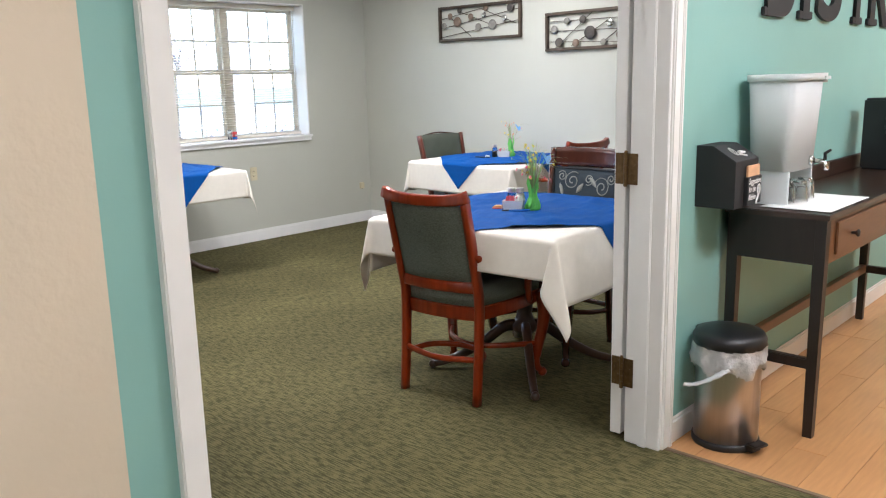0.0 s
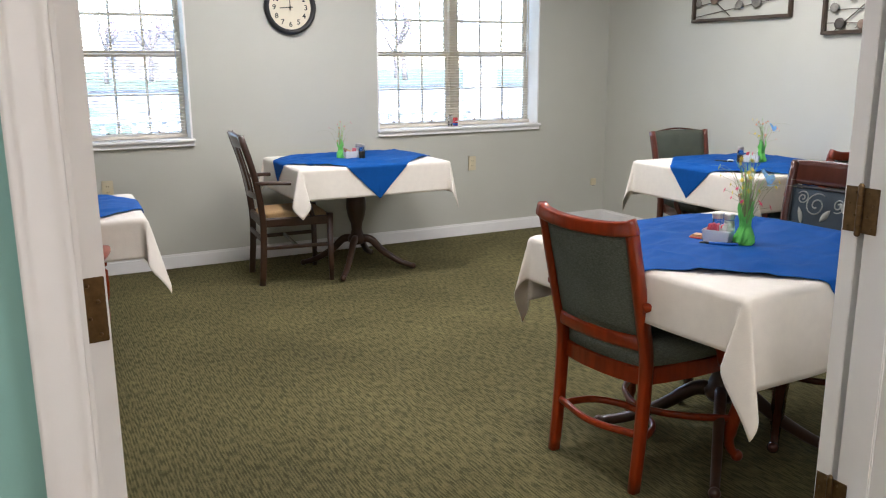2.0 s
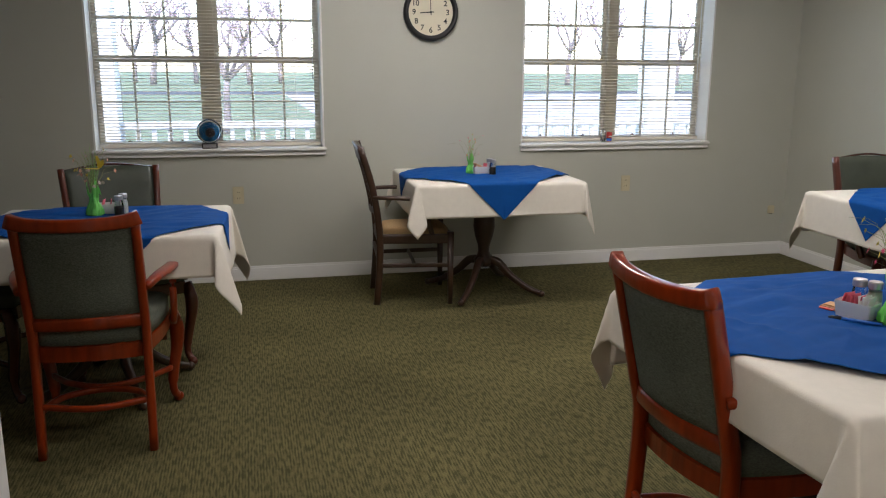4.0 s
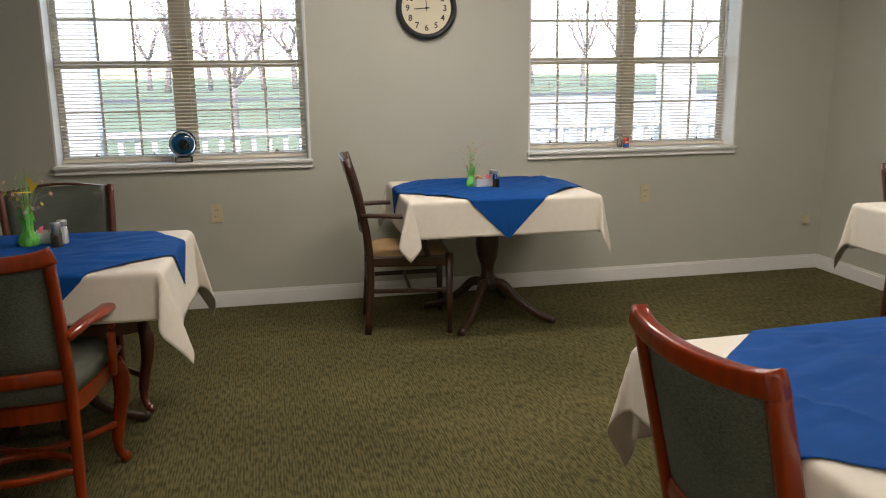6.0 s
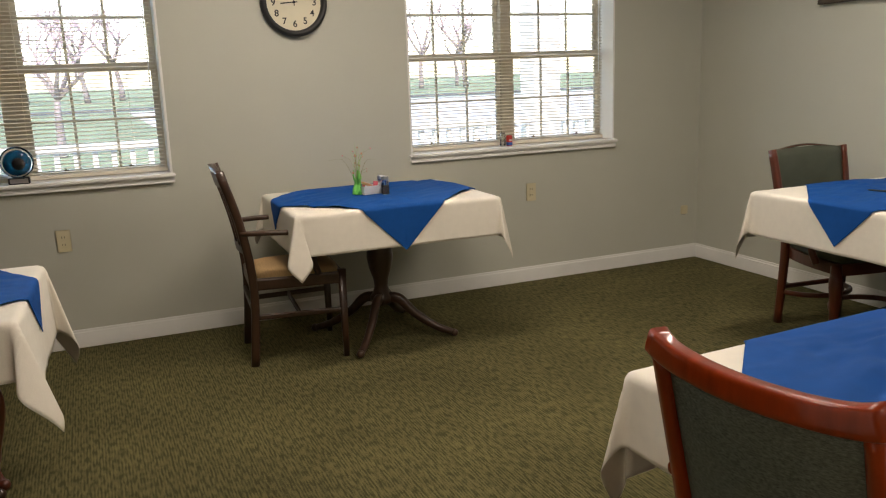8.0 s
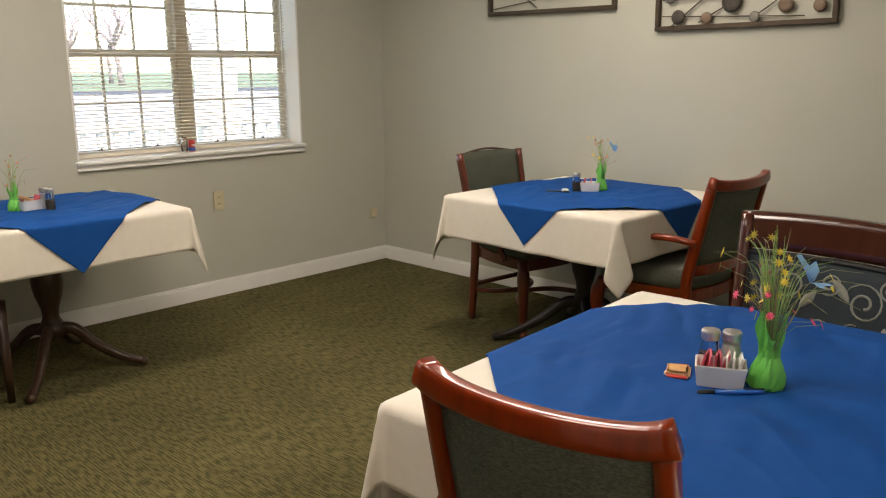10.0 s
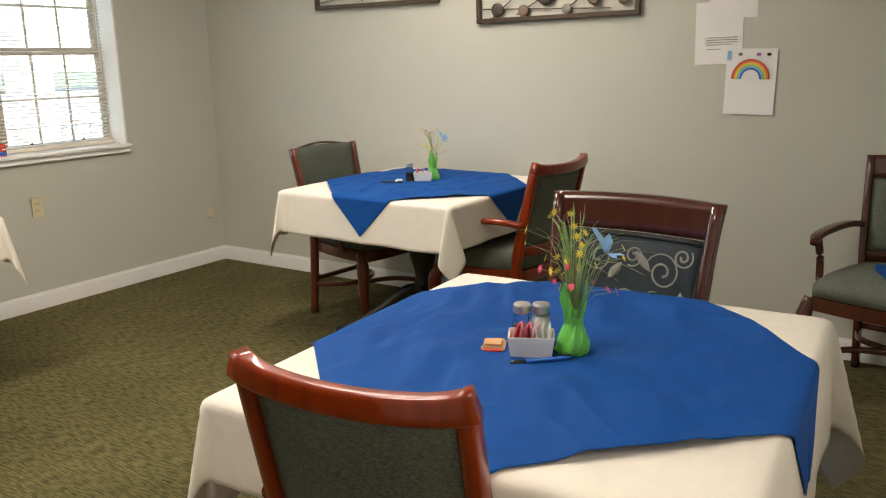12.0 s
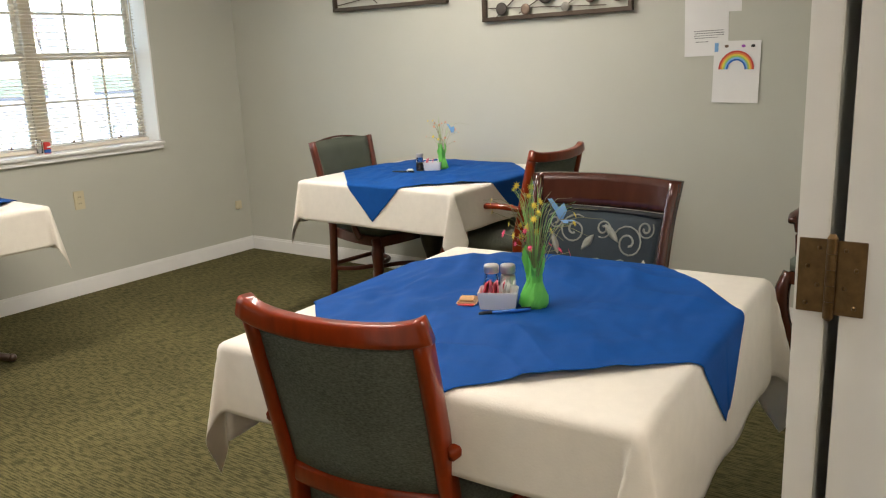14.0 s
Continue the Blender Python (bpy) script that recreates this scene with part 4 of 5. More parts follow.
armchair("upholstered_armchair", pose(3.221, 2.592, 0, 0, 0, -83), "cherry wood armchair with grey green upholstery at a table", M_CHERRY, M_GREEN, "swept", "cherry armchairs")
armchair("upholstered_armchair", pose(1.31, 4.03, 0, 0, 0, 0), "cherry wood armchair with grey green upholstery at a table", M_CHERRY, M_GREEN, "swept", "cherry armchairs")
armchair("upholstered_armchair", pose(5.44, 3.695, 0, 0, 0, -7), "cherry wood armchair with grey green upholstery at a table", M_CHERRY, M_GREEN, "swept", "cherry armchairs")
armchair("camel_back_armchair", pose(1.295, 4.845, 0, 0, 0, 195), "dark red wooden armchair with green leather camel back", M_REDWOOD, M_GREENL, "camel", "camel back armchairs")
armchair("camel_back_armchair", pose(5.472, 4.571, 0, 0, 0, 174), "dark red wooden armchair with green leather camel back", M_REDWOOD, M_GREENL, "camel", "camel back armchairs")
armchair("brocade_armchair", pose(3.873, 2.593, 0, 0, 0, 87.5), "dark mahogany armchair with floral brocade back", M_MAHOG, M_FLORAL, "broad", top=0.985)
armchair("upholstered_armchair", pose(5.63, 2.018, 0, 0, 0, 78), "dark mahogany armchair with green seat standing by the wall", M_MAHOG, M_GREEN, "broad")
armchair("camel_back_armchair", pose(0.70, 4.63, 0, 0, 0, -94), "dark wooden armchair with green leather back at a table", M_MAHOG, M_GREENL, "camel", "camel back armchairs")
rush_chair(pose(2.885, 5.71, 0, 0, 0, -95))


# ---------------------------------------------------------------- on the walls
def text_mesh(body, size, extrude=0.0, weight=0.0):
    """The outline of words in the built-in font, as a bmesh in the plane xy."""
    cu = bpy.data.curves.new("text", 'FONT')
    cu.body, cu.size, cu.extrude, cu.offset = body, size, extrude, weight
    ob = bpy.data.objects.new("text", cu)
    scene.collection.objects.link(ob)
    bpy.context.view_layer.update()
    me = bpy.data.meshes.new_from_object(ob.evaluated_get(bpy.context.evaluated_depsgraph_get()))
    bm = bmesh.new()
    bm.from_mesh(me)
    bpy.data.objects.remove(ob)
    bpy.data.meshes.remove(me)
    bpy.data.curves.remove(cu)
    return bm


def wall_clock():
    c = thing("wall_clock", pose(3.135, WIN_Y, 1.787, 90), "round wall clock with black rim and cream dial", "clock")
    r = 0.188
    part("rim", lathe(bmesh.new(), [(r - 0.036, 0.0), (r - 0.004, 0.0), (r, 0.012), (r - 0.004, 0.032), (r - 0.016, 0.042), (r - 0.03, 0.036), (r - 0.036, 0.02), (r - 0.036, 0.0)], 48, cap=False), M_BLACK, c, "", True)
    part("dial", lathe(bmesh.new(), [(0.02, 0.004), (r - 0.034, 0.006), (r - 0.034, 0.012), (0.001, 0.013)], 48), M_FACE, c)
    for h in range(1, 13):
        a = radians(90 - 30 * h)
        bm = text_mesh(str(h), 0.05, 0.0005, 0.0008)
        xs = [v.co.x for v in bm.verts]
        ys = [v.co.y for v in bm.verts]
        off = Vector((0.115 * math.cos(a) - (min(xs) + max(xs)) / 2, 0.115 * math.sin(a) - (min(ys) + max(ys)) / 2, 0.0145))
        bmesh.ops.translate(bm, verts=bm.verts, vec=off)
        part("numeral", bm, M_INK, c)
    for ang, ln, w in ((90 - 265, 0.075, 0.006), (90 - 357, 0.108, 0.0045)):
        m = Matrix.Rotation(radians(ang), 4, 'Z')
        part("clock_hand", box(bmesh.new(), (-0.02, -w / 2, 0.017), (ln, w / 2, 0.0185), 0, m), M_INK, c)
    part("hub", lathe(bmesh.new(), [(0.007, 0.013), (0.007, 0.022), (0.004, 0.023)], 12), M_INK, c)


wall_clock()


def outlet(x, z):
    o = thing("wall_outlet", pose(x, WIN_Y, z, 90), "ivory plastic wall outlet with two sockets", "outlet", "wall outlets")
    part("cover_plate", boxes(((-0.036, -0.058, 0), (0.036, 0.058, 0.006)), bevel=0.003), M_IVORY, o)
    for s in (-1, 1):
        f = part("socket", boxes(((-0.016, s * 0.02 - 0.014, 0.005), (0.016, s * 0.02 + 0.014, 0.0085)), bevel=0.002), M_IVORY, o)
        part("slot", boxes(((-0.008, s * 0.02 - 0.004, 0.0082), (-0.005, s * 0.02 + 0.006, 0.009)), ((0.005, s * 0.02 - 0.004, 0.0082), (0.008, s * 0.02 + 0.006, 0.009))), M_SLOT, f)


outlet(1.828, 0.587)
outlet(4.62, 0.595)
j = thing("wall_jack", pose(5.865, WIN_Y, 0.357, 90), "small ivory phone jack on the wall", "wall jack")
part("cover_plate", boxes(((-0.026, -0.03, 0), (0.026, 0.03, 0.02)), bevel=0.004), M_IVORY, j)
part("port", boxes(((-0.01, -0.034, 0.006), (0.01, -0.028, 0.014))), M_SLOT, j)


def wall_art(y, z, w, h, lines, discs, tilt, label):
    """A bronze rectangle crossed by wires that carry stone-like and mirror discs; local x runs along the wall."""
    a = thing("metal_wall_art", Matrix.Translation((ART_X - 0.002, y, z)) @ Matrix.Rotation(-math.pi / 2, 4, 'Z') @ pose(0, 0, 0, 90) @ Matrix.Rotation(radians(tilt), 4, 'Z'), label, "wall art", "metal wall art")
    f = 0.024
    for lo, hi in (((-w / 2, -h / 2, 0), (w / 2, -h / 2 + f, 0.03)), ((-w / 2, h / 2 - f, 0), (w / 2, h / 2, 0.03)), ((-w / 2, -h / 2 + f, 0.001), (-w / 2 + f, h / 2 - f, 0.029)), ((w / 2 - f, -h / 2 + f, 0.001), (w / 2, h / 2 - f, 0.029))):
        part("frame_bar", boxes((lo, hi), bevel=0.003), M_BRONZE, a)
    for x0, y0, x1, y1 in lines:
        part("wire", sweep(bmesh.new(), [((x0 - 0.5) * w * 0.96, (y0 - 0.5) * h * 0.96, 0.012), ((x1 - 0.5) * w * 0.96, (y1 - 0.5) * h * 0.96, 0.012)], 0.003, 6), M_BRONZE, a)
    for x, yy, r, m in discs:
        part("disc", lathe(bmesh.new(), [(r * 0.8, 0.014), (r, 0.018), (r, 0.021), (r * 0.86, 0.025), (r * 0.5, 0.0265)], 20, ((x - 0.5) * w, (yy - 0.5) * h, 0)), m, a, "", True)


M_STONE1 = mat("brown_disc", (0.20, 0.14, 0.10), 0.5, 0.3, var=0.35, scale=50)
M_STONE2 = mat("grey_disc", (0.22, 0.21, 0.18), 0.5, 0.3, var=0.35, scale=50)
M_STONE3 = mat("dark_disc", (0.07, 0.06, 0.05), 0.5, 0.3, var=0.35, scale=50)
wall_art(4.84, 1.832, 0.905, 0.295,
         [(0.02, 0.66, 0.8, 1.0), (0.02, 0.12, 1.0, 0.48), (0.05, 0.4, 1.0, 0.8), (0.12, 0.72, 0.4, 0.1), (0.55, 0.85, 0.95, 0.4), (0.25, 0.85, 0.7, 0.35)],
         [(0.07, 0.46, 0.028, M_STONE2), (0.15, 0.72, 0.026, M_STONE1), (0.24, 0.55, 0.042, M_STONE1), (0.27, 0.86, 0.024, M_STONE3), (0.41, 0.66, 0.027, M_STONE1), (0.5, 0.36, 0.032, M_STONE2),
          (0.57, 0.68, 0.022, M_CHROME), (0.59, 0.86, 0.025, M_STONE1), (0.67, 0.4, 0.042, M_STONE2), (0.81, 0.55, 0.027, M_CHROME), (0.88, 0.82, 0.036, M_STONE3)], 0.0, "bronze framed metal wall art with wires and discs")
wall_art(3.69, 1.712, 0.91, 0.295,
         [(0.02, 0.78, 1.0, 0.74), (0.02, 0.52, 1.0, 0.45), (0.02, 0.24, 0.85, 0.12), (0.08, 0.06, 0.48, 0.98), (0.25, 0.1, 0.62, 0.7), (0.6, 0.2, 0.95, 0.9)],
         [(0.09, 0.56, 0.03, M_STONE2), (0.14, 0.22, 0.036, M_STONE3), (0.22, 0.76, 0.026, M_STONE2), (0.31, 0.18, 0.03, M_STONE1), (0.38, 0.76, 0.03, M_STONE3), (0.45, 0.42, 0.05, M_STONE3),
          (0.58, 0.16, 0.026, M_STONE2), (0.64, 0.62, 0.03, M_CHROME), (0.74, 0.32, 0.036, M_STONE1), (0.83, 0.7, 0.03, M_STONE2), (0.91, 0.28, 0.03, M_STONE1)], 0.6, "bronze framed metal wall art with wires and discs")


def sheet(name, y, z, w, h, tilt, label, proud=0.002):
    """A slightly curled sheet of paper taped to the wall."""
    s = thing(name, Matrix.Translation((ART_X - proud, y, z)) @ Matrix.Rotation(-math.pi / 2, 4, 'Z') @ pose(0, 0, 0, 90) @ Matrix.Rotation(radians(tilt), 4, 'Z'), label, "paper sheet", "papers on the wall")
    bm = surface(bmesh.new(), 8, 10, lambda u, v: Vector(((u - 0.5) * w, (v - 0.5) * h, 0.003 * max(0.0, 0.4 - v) ** 1.5 + 0.0005 * math.sin(u * 5))), lambda u, v: (0, 0, -0.0004))
    part("paper", bm, M_PAPER, s)
    return s


def flat(parent, name, pts, material, z):
    bm = bmesh.new()
    f = bm.faces.new([bm.verts.new((x, y, z)) for x, y in pts])
    r = bmesh.ops.extrude_face_region(bm, geom=[f])
    bmesh.ops.translate(bm, verts=[v for v in r["geom"] if isinstance(v, bmesh.types.BMVert)], vec=(0, 0, 0.0004))
    return part(name, bm, material, parent)


sheet("plain_paper", 2.80, 1.675, 0.215, 0.28, 0, "plain white sheet of paper taped to the wall", 0.001)
p = sheet("written_letter", 2.858, 1.47, 0.215, 0.28, 1, "white letter with a few handwritten lines on the wall", 0.003)
rng = random.Random(11)
for row, (x0, x1) in enumerate(((-0.06, 0.075), (-0.055, 0.08), (-0.06, 0.085), (-0.055, 0.05), (-0.05, 0.01))):
    y = -0.022 - row * 0.011 - (0.008 if row == 4 else 0)
    x = x0
    while x < x1:
        ln = rng.uniform(0.006, 0.018)
        flat(p, "handwriting_stroke", [(x, y), (x + ln, y + 0.001), (x + ln, y + 0.0035), (x, y + 0.003)], M_INK, 0.0022)
        x += ln + 0.004
p = sheet("rainbow_drawing", 2.706, 1.25, 0.222, 0.295, -1, "child's rainbow drawing on white paper taped to the wall", 0.006)
for k, m in enumerate((M_RED, M_ORANGE, M_YELLOW, M_STEM, M_SKYB, M_PENB)):
    ro, ri = 0.085 - k * 0.0075, 0.085 - (k + 1) * 0.0075
    bm = surface(bmesh.new(), 20, 1, lambda u, v: Vector(((ri + (ro - ri) * v) * math.cos(math.pi * u), 0.012 + 1.05 * (ri + (ro - ri) * v) * math.sin(math.pi * u), 0.0026)), lambda u, v: (0, 0, 0.0004))
    part("rainbow_band", bm, m, p)
for x, m in ((-0.05, M_STONE1), (0.03, mat("purple_crayon", (0.35, 0.10, 0.45), 0.7)), (0.075, M_INK)):
    flat(p, "crayon_mark", [(x + 0.011 * math.cos(a * 0.785) * (1.2 if a % 2 else 0.8), 0.122 + 0.007 * math.sin(a * 0.785)) for a in range(8)], m, 0.0022)
flat(p, "tape_piece", [(-0.108, 0.095), (-0.09, 0.097), (-0.09, 0.138), (-0.108, 0.138)], M_SKYB, 0.0022)


# ---------------------------------------------------------------- table settings
def shaker(x, y, z, fill, label, group="shakers"):
    s = thing("glass_shaker", pose(x, y, z, 0, 0, 15), label, "shaker", group)
    part("glass_body", lathe(bmesh.new(), [(0.019, 0), (0.021, 0.004), (0.0205, 0.05), (0.017, 0.073), (0.0165, 0.077)], 10), M_GLASS, s)
    part("contents", lathe(bmesh.new(), [(0.017, 0.003), (0.0192, 0.006), (0.019, 0.042), (0.016, 0.046)] if fill == M_PEPPER else [(0.017, 0.003), (0.0192, 0.006), (0.019, 0.052), (0.0155, 0.068)], 10), fill, s)
    part("cap", lathe(bmesh.new(), [(0.0185, 0.075), (0.0195, 0.079), (0.0195, 0.091), (0.0175, 0.095), (0.006, 0.0965)], 18), M_STEEL, s, "steel screw cap")


def sugar_caddy(m, packets, label):
    """A tapered white dish holding sugar packets."""
    c = thing("sugar_caddy", m, label, "caddy", "sugar caddies")
    w0, d0, w1, d1, h = 0.043, 0.029, 0.049, 0.035, 0.046
    bm = bmesh.new()

    def ring(w, d, z):
        return [bm.verts.new((sx * w, sy * d, z)) for sx, sy in ((-1, -1), (1, -1), (1, 1), (-1, 1))]
    rings = [ring(w0, d0, 0), ring(w1, d1, h), ring(w1 - 0.004, d1 - 0.004, h), ring(w0 - 0.004, d0 - 0.004, 0.005)]
    for a, b in zip(rings, rings[1:]):
        for k in range(4):
            bm.faces.new((a[k], a[(k + 1) % 4], b[(k + 1) % 4], b[k]))
    bm.faces.new(rings[0][::-1])
    bm.faces.new(rings[-1])
    bmesh.ops.bevel(bm, geom=bm.edges[:], offset=0.002, segments=2, affect='EDGES')
    part("dish", bm, M_CERAMIC, c)
    rng = random.Random(2)
    for k in range(packets):
        x = -0.033 + 0.066 * k / max(packets - 1, 1)
        mm = Matrix.Translation((x, rng.uniform(-0.006, 0.004), 0.036)) @ Matrix.Rotation(radians(rng.uniform(-16, 16)), 4, 'Y') @ Matrix.Rotation(radians(90 + rng.uniform(-12, 12)), 4, 'Z')
        part("packet", box(bmesh.new(), (-0.021, -0.0017, -0.03), (0.021, 0.0017, 0.029), 0.001, mm), M_PINK if k < packets * 0.62 else M_PAPER, c)


def flower(bm, p, r, n, normal):
    """A flat star of n pointed petals round p."""
    nrm = Vector(normal).normalized()
    u = nrm.orthogonal().normalized()
    w = nrm.cross(u)
    c = bm.verts.new(Vector(p) + nrm * r * 0.12)
    ring = []
    for k in range(2 * n):
        a = math.pi * k / n
        q = r if k % 2 == 0 else r * 0.42
        ring.append(bm.verts.new(Vector(p) + u * q * math.cos(a) + w * q * math.sin(a)))
    for k in range(2 * n):
        bm.faces.new((c, ring[k], ring[(k + 1) % (2 * n)]))


def butterfly(parent, p, size, material, turn, label):
    m = Matrix.Translation(p) @ Matrix.Rotation(radians(turn), 4, 'Z') @ Matrix.Rotation(radians(-35), 4, 'Y')
    bm = bmesh.new()
    for s in (-1, 1):
        pts = [(0, 0, 0), (0.35, 0.15, 0.3), (0.9, 0.5, 0.75), (0.95, 0.2, 0.7), (0.55, -0.12, 0.4), (0.7, -0.5, 0.5), (0.35, -0.6, 0.25), (0.05, -0.3, 0)]
        bm.faces.new([bm.verts.new(m @ Vector((s * x * size, y * size, z * size))) for x, y, z in pts])
    r = bmesh.ops.solidify(bm, geom=bm.faces[:], thickness=0.0008)
    part("butterfly", bm, material, parent, label)


def centerpiece(m, tall, petals, wing, blades, blooms, seed, label):
    """A green tissue-wrapped weight with grass blades, wired flowers and a paper butterfly."""
    c = thing("flower_centerpiece", m, label, "centerpiece", "flower centerpieces")
    rng = random.Random(seed)
    k = tall / 0.32
    bm = bmesh.new()
    segs = 26
    prof = [(0.029, 0.0), (0.034, 0.008), (0.033, 0.026), (0.027, 0.044), (0.019, 0.062), (0.018, 0.08), (0.022, 0.10), (0.025, 0.122)]
    rings = []
    for i, (r, z) in enumerate(prof):
        ring = []
        for j in range(segs):
            a = 2 * math.pi * j / segs
            q = r * (1 + 0.16 * math.sin(a * 5 + seed) * (0.3 + i / 8) + 0.11 * rng.uniform(-1, 1))
            zz = z + (0.03 * math.sin(a * 3 + seed * 2) + rng.uniform(-0.006, 0.008) if i == 7 else 0)
            ring.append(bm.verts.new((q * math.cos(a) * k, q * math.sin(a) * k, zz * k)))
        rings.append(ring)
    for r0, r1 in zip(rings, rings[1:]):
        for j in range(segs):
            bm.faces.new((r0[j], r0[(j + 1) % segs], r1[(j + 1) % segs], r1[j]))
    bm.faces.new(rings[0][::-1])
    part("tissue_wrap", bm, M_TISSUE, c, "crumpled lime green tissue wrap")
    for mtl, count, spread, name in ((M_STEM, int(blades * 0.6), 0.5, "grass_tuft"), (M_STEMD, int(blades * 0.4), 1.0, "dry_tuft")):
        bm = bmesh.new()
        for _ in range(count):
            a = rng.uniform(0, 6.28)
            s = rng.random() ** 1.5 * spread
            hgt = tall * rng.uniform(0.72, 1.0)
            out = 0.19 * s * k
            d = Vector((math.cos(a), math.sin(a), 0))
            pts = smooth_path([d * 0.008 + Vector((0, 0, 0.05 * k)), d * (0.008 + 0.12 * out) + Vector((0, 0, hgt * 0.45)), d * (0.01 + 0.45 * out) + Vector((0, 0, hgt * 0.82)), d * (0.01 + out) + Vector((0, 0, hgt * (1 - 0.22 * s)))], 3)
            n = len(pts)
            sweep(bm, pts, [0.0013 * (1 - 0.8 * i / n) for i in range(n)], 4)
        tagged(part(name, bm, mtl, c), kind="stuff")
    wires = bmesh.new()
    for b in range(blooms):
        mtl = petals[b % len(petals)]
        a = rng.uniform(0, 6.28)
        z = tall * rng.uniform(0.42, 0.92)
        q = rng.uniform(0.015, 0.105) * k
        p = Vector((q * math.cos(a), q * math.sin(a), z))
        bm = bmesh.new()
        flower(bm, p, rng.uniform(0.008, 0.0125) * k, 8, (math.cos(a) + rng.uniform(-0.5, 0.5), math.sin(a) + rng.uniform(-0.5, 0.5), rng.uniform(0, 0.8)))
        part("blossom", bm, mtl, c)
        sweep(wires, [(0, 0, z * 0.6), p * 0.5 + Vector((0, 0, z * 0.42)), p], 0.0007, 4)
    part("flower_wire", wires, M_STEMD, c)
    if wing:
        butterfly(c, (0.035 * k, -0.05 * k, tall * 0.66), 0.045 * k, wing, 60, "paper butterfly")


ZT = TOP + 0.0085
sugar_caddy(pose(3.490, 2.543, ZT, 0, 0, -64), 9, "white dish of pink sugar packets on the blue cloth")
shaker(3.527, 2.585, ZT, M_PEPPER, "glass pepper shaker with steel cap", "shakers")
shaker(3.547, 2.549, ZT, M_SALT, "glass salt shaker with steel cap", "shakers")
centerpiece(pose(3.541, 2.470, ZT), 0.325, [M_YELLOW, M_PINKF, M_YELLOW], M_SKYB, 64, 36, 3, "green wrapped centerpiece of grass with pink and yellow flowers")
ck = thing("cracker_packet", pose(3.486, 2.632, ZT, 0, 0, 25), "clear packet of orange crackers lying on the table", "cracker packet")
part("wrapper", boxes(((-0.032, -0.026, 0), (0.032, 0.026, 0.009)), bevel=0.004), M_TERRA, ck)
part("cracker", boxes(((-0.024, -0.02, 0.007), (0.022, 0.02, 0.013)), bevel=0.003), mat("pale_cracker", (0.66, 0.36, 0.13), 0.5, var=0.3, scale=50), ck)
for sx in (-0.035, 0.035):
    part("seam", boxes(((sx - 0.005, -0.02, 0.003), (sx + 0.005, 0.02, 0.006))), M_RED, ck)
pn = thing("ballpoint_pen", pose(3.450, 2.504, ZT + 0.005, 0, 0, -45), "blue and black ballpoint pen lying on the cloth", "pen")
part("barrel", sweep(bmesh.new(), [(-0.03, 0, 0), (0.055, 0, 0), (0.068, 0, 0)], [0.005, 0.005, 0.003], 10), M_PENB, pn, "", True)
part("grip", sweep(bmesh.new(), [(-0.062, 0, 0), (-0.055, 0, 0), (-0.03, 0, 0)], [0.003, 0.0056, 0.0056], 10), M_BLACK, pn, "", True)
part("clip", boxes(((0.03, -0.0015, 0.004), (0.068, 0.0015, 0.0065))), M_BLACK, pn)

sugar_caddy(pose(5.475, 4.185, ZT, 0, 0, -60), 3, "white dish with a few packets on the blue cloth")
shaker(5.425, 4.235, ZT, M_PEPPER, "glass pepper shaker with steel cap")
centerpiece(pose(5.53, 4.16, ZT), 0.30, [M_PEACH, M_PEACH, M_YELLOW], M_SKYB, 16, 16, 8, "slim green centerpiece with peach flowers")
nap = thing("folded_napkin_packet", pose(5.37, 4.265, ZT, 0, 0, 30), "small white folded packet on the cloth", "packet")
part("packet_body", boxes(((-0.028, -0.018, 0), (0.028, 0.018, 0.014)), bevel=0.005), M_PAPER, nap)
pn = thing("ballpoint_pen", pose(5.335, 4.29, ZT + 0.005, 0, 0, -70), "black ballpoint pen lying on the cloth", "pen")
part("barrel", sweep(bmesh.new(), [(-0.06, 0, 0), (-0.05, 0, 0), (0.065, 0, 0)], [0.003, 0.005, 0.005], 10), M_BLACK, pn, "", True)

sugar_caddy(pose(3.330, 5.725, ZT, 0, 0, 10), 2, "white dish with brown packets on the blue cloth")
ck = thing("cracker_packet", pose(3.315, 5.72, ZT + 0.047, 12, 18, 25), "tan cracker packet resting on a sugar dish", "cracker packet")
part("wrapper", boxes(((-0.03, -0.02, 0), (0.03, 0.02, 0.012)), bevel=0.004), M_TERRA, ck)
shaker(3.398, 5.665, ZT, M_PEPPER, "glass pepper shaker with steel cap")
shaker(3.392, 5.715, ZT, M_SALT, "glass salt shaker with steel cap")
centerpiece(pose(3.272, 5.74, ZT), 0.27, [M_PEACH, M_PEACH, M_PINKF], None, 12, 14, 15, "slim green centerpiece with peach flowers")

centerpiece(pose(1.225, 4.60, ZT), 0.33, [M_YELLOW, M_PEACH, mat("cream_petal", (0.7, 0.55, 0.5), 0.6)], M_YELLOW, 44, 22, 21, "green wrapped centerpiece of grass with pale flowers")
shaker(1.345, 4.61, ZT, M_SALT, "glass salt shaker with steel cap")
shaker(1.335, 4.55, ZT, M_PEPPER, "glass pepper shaker with steel cap")
sugar_caddy(pose(1.285, 4.655, ZT, 0, 0, 5), 3, "white dish with a few packets on the blue cloth")

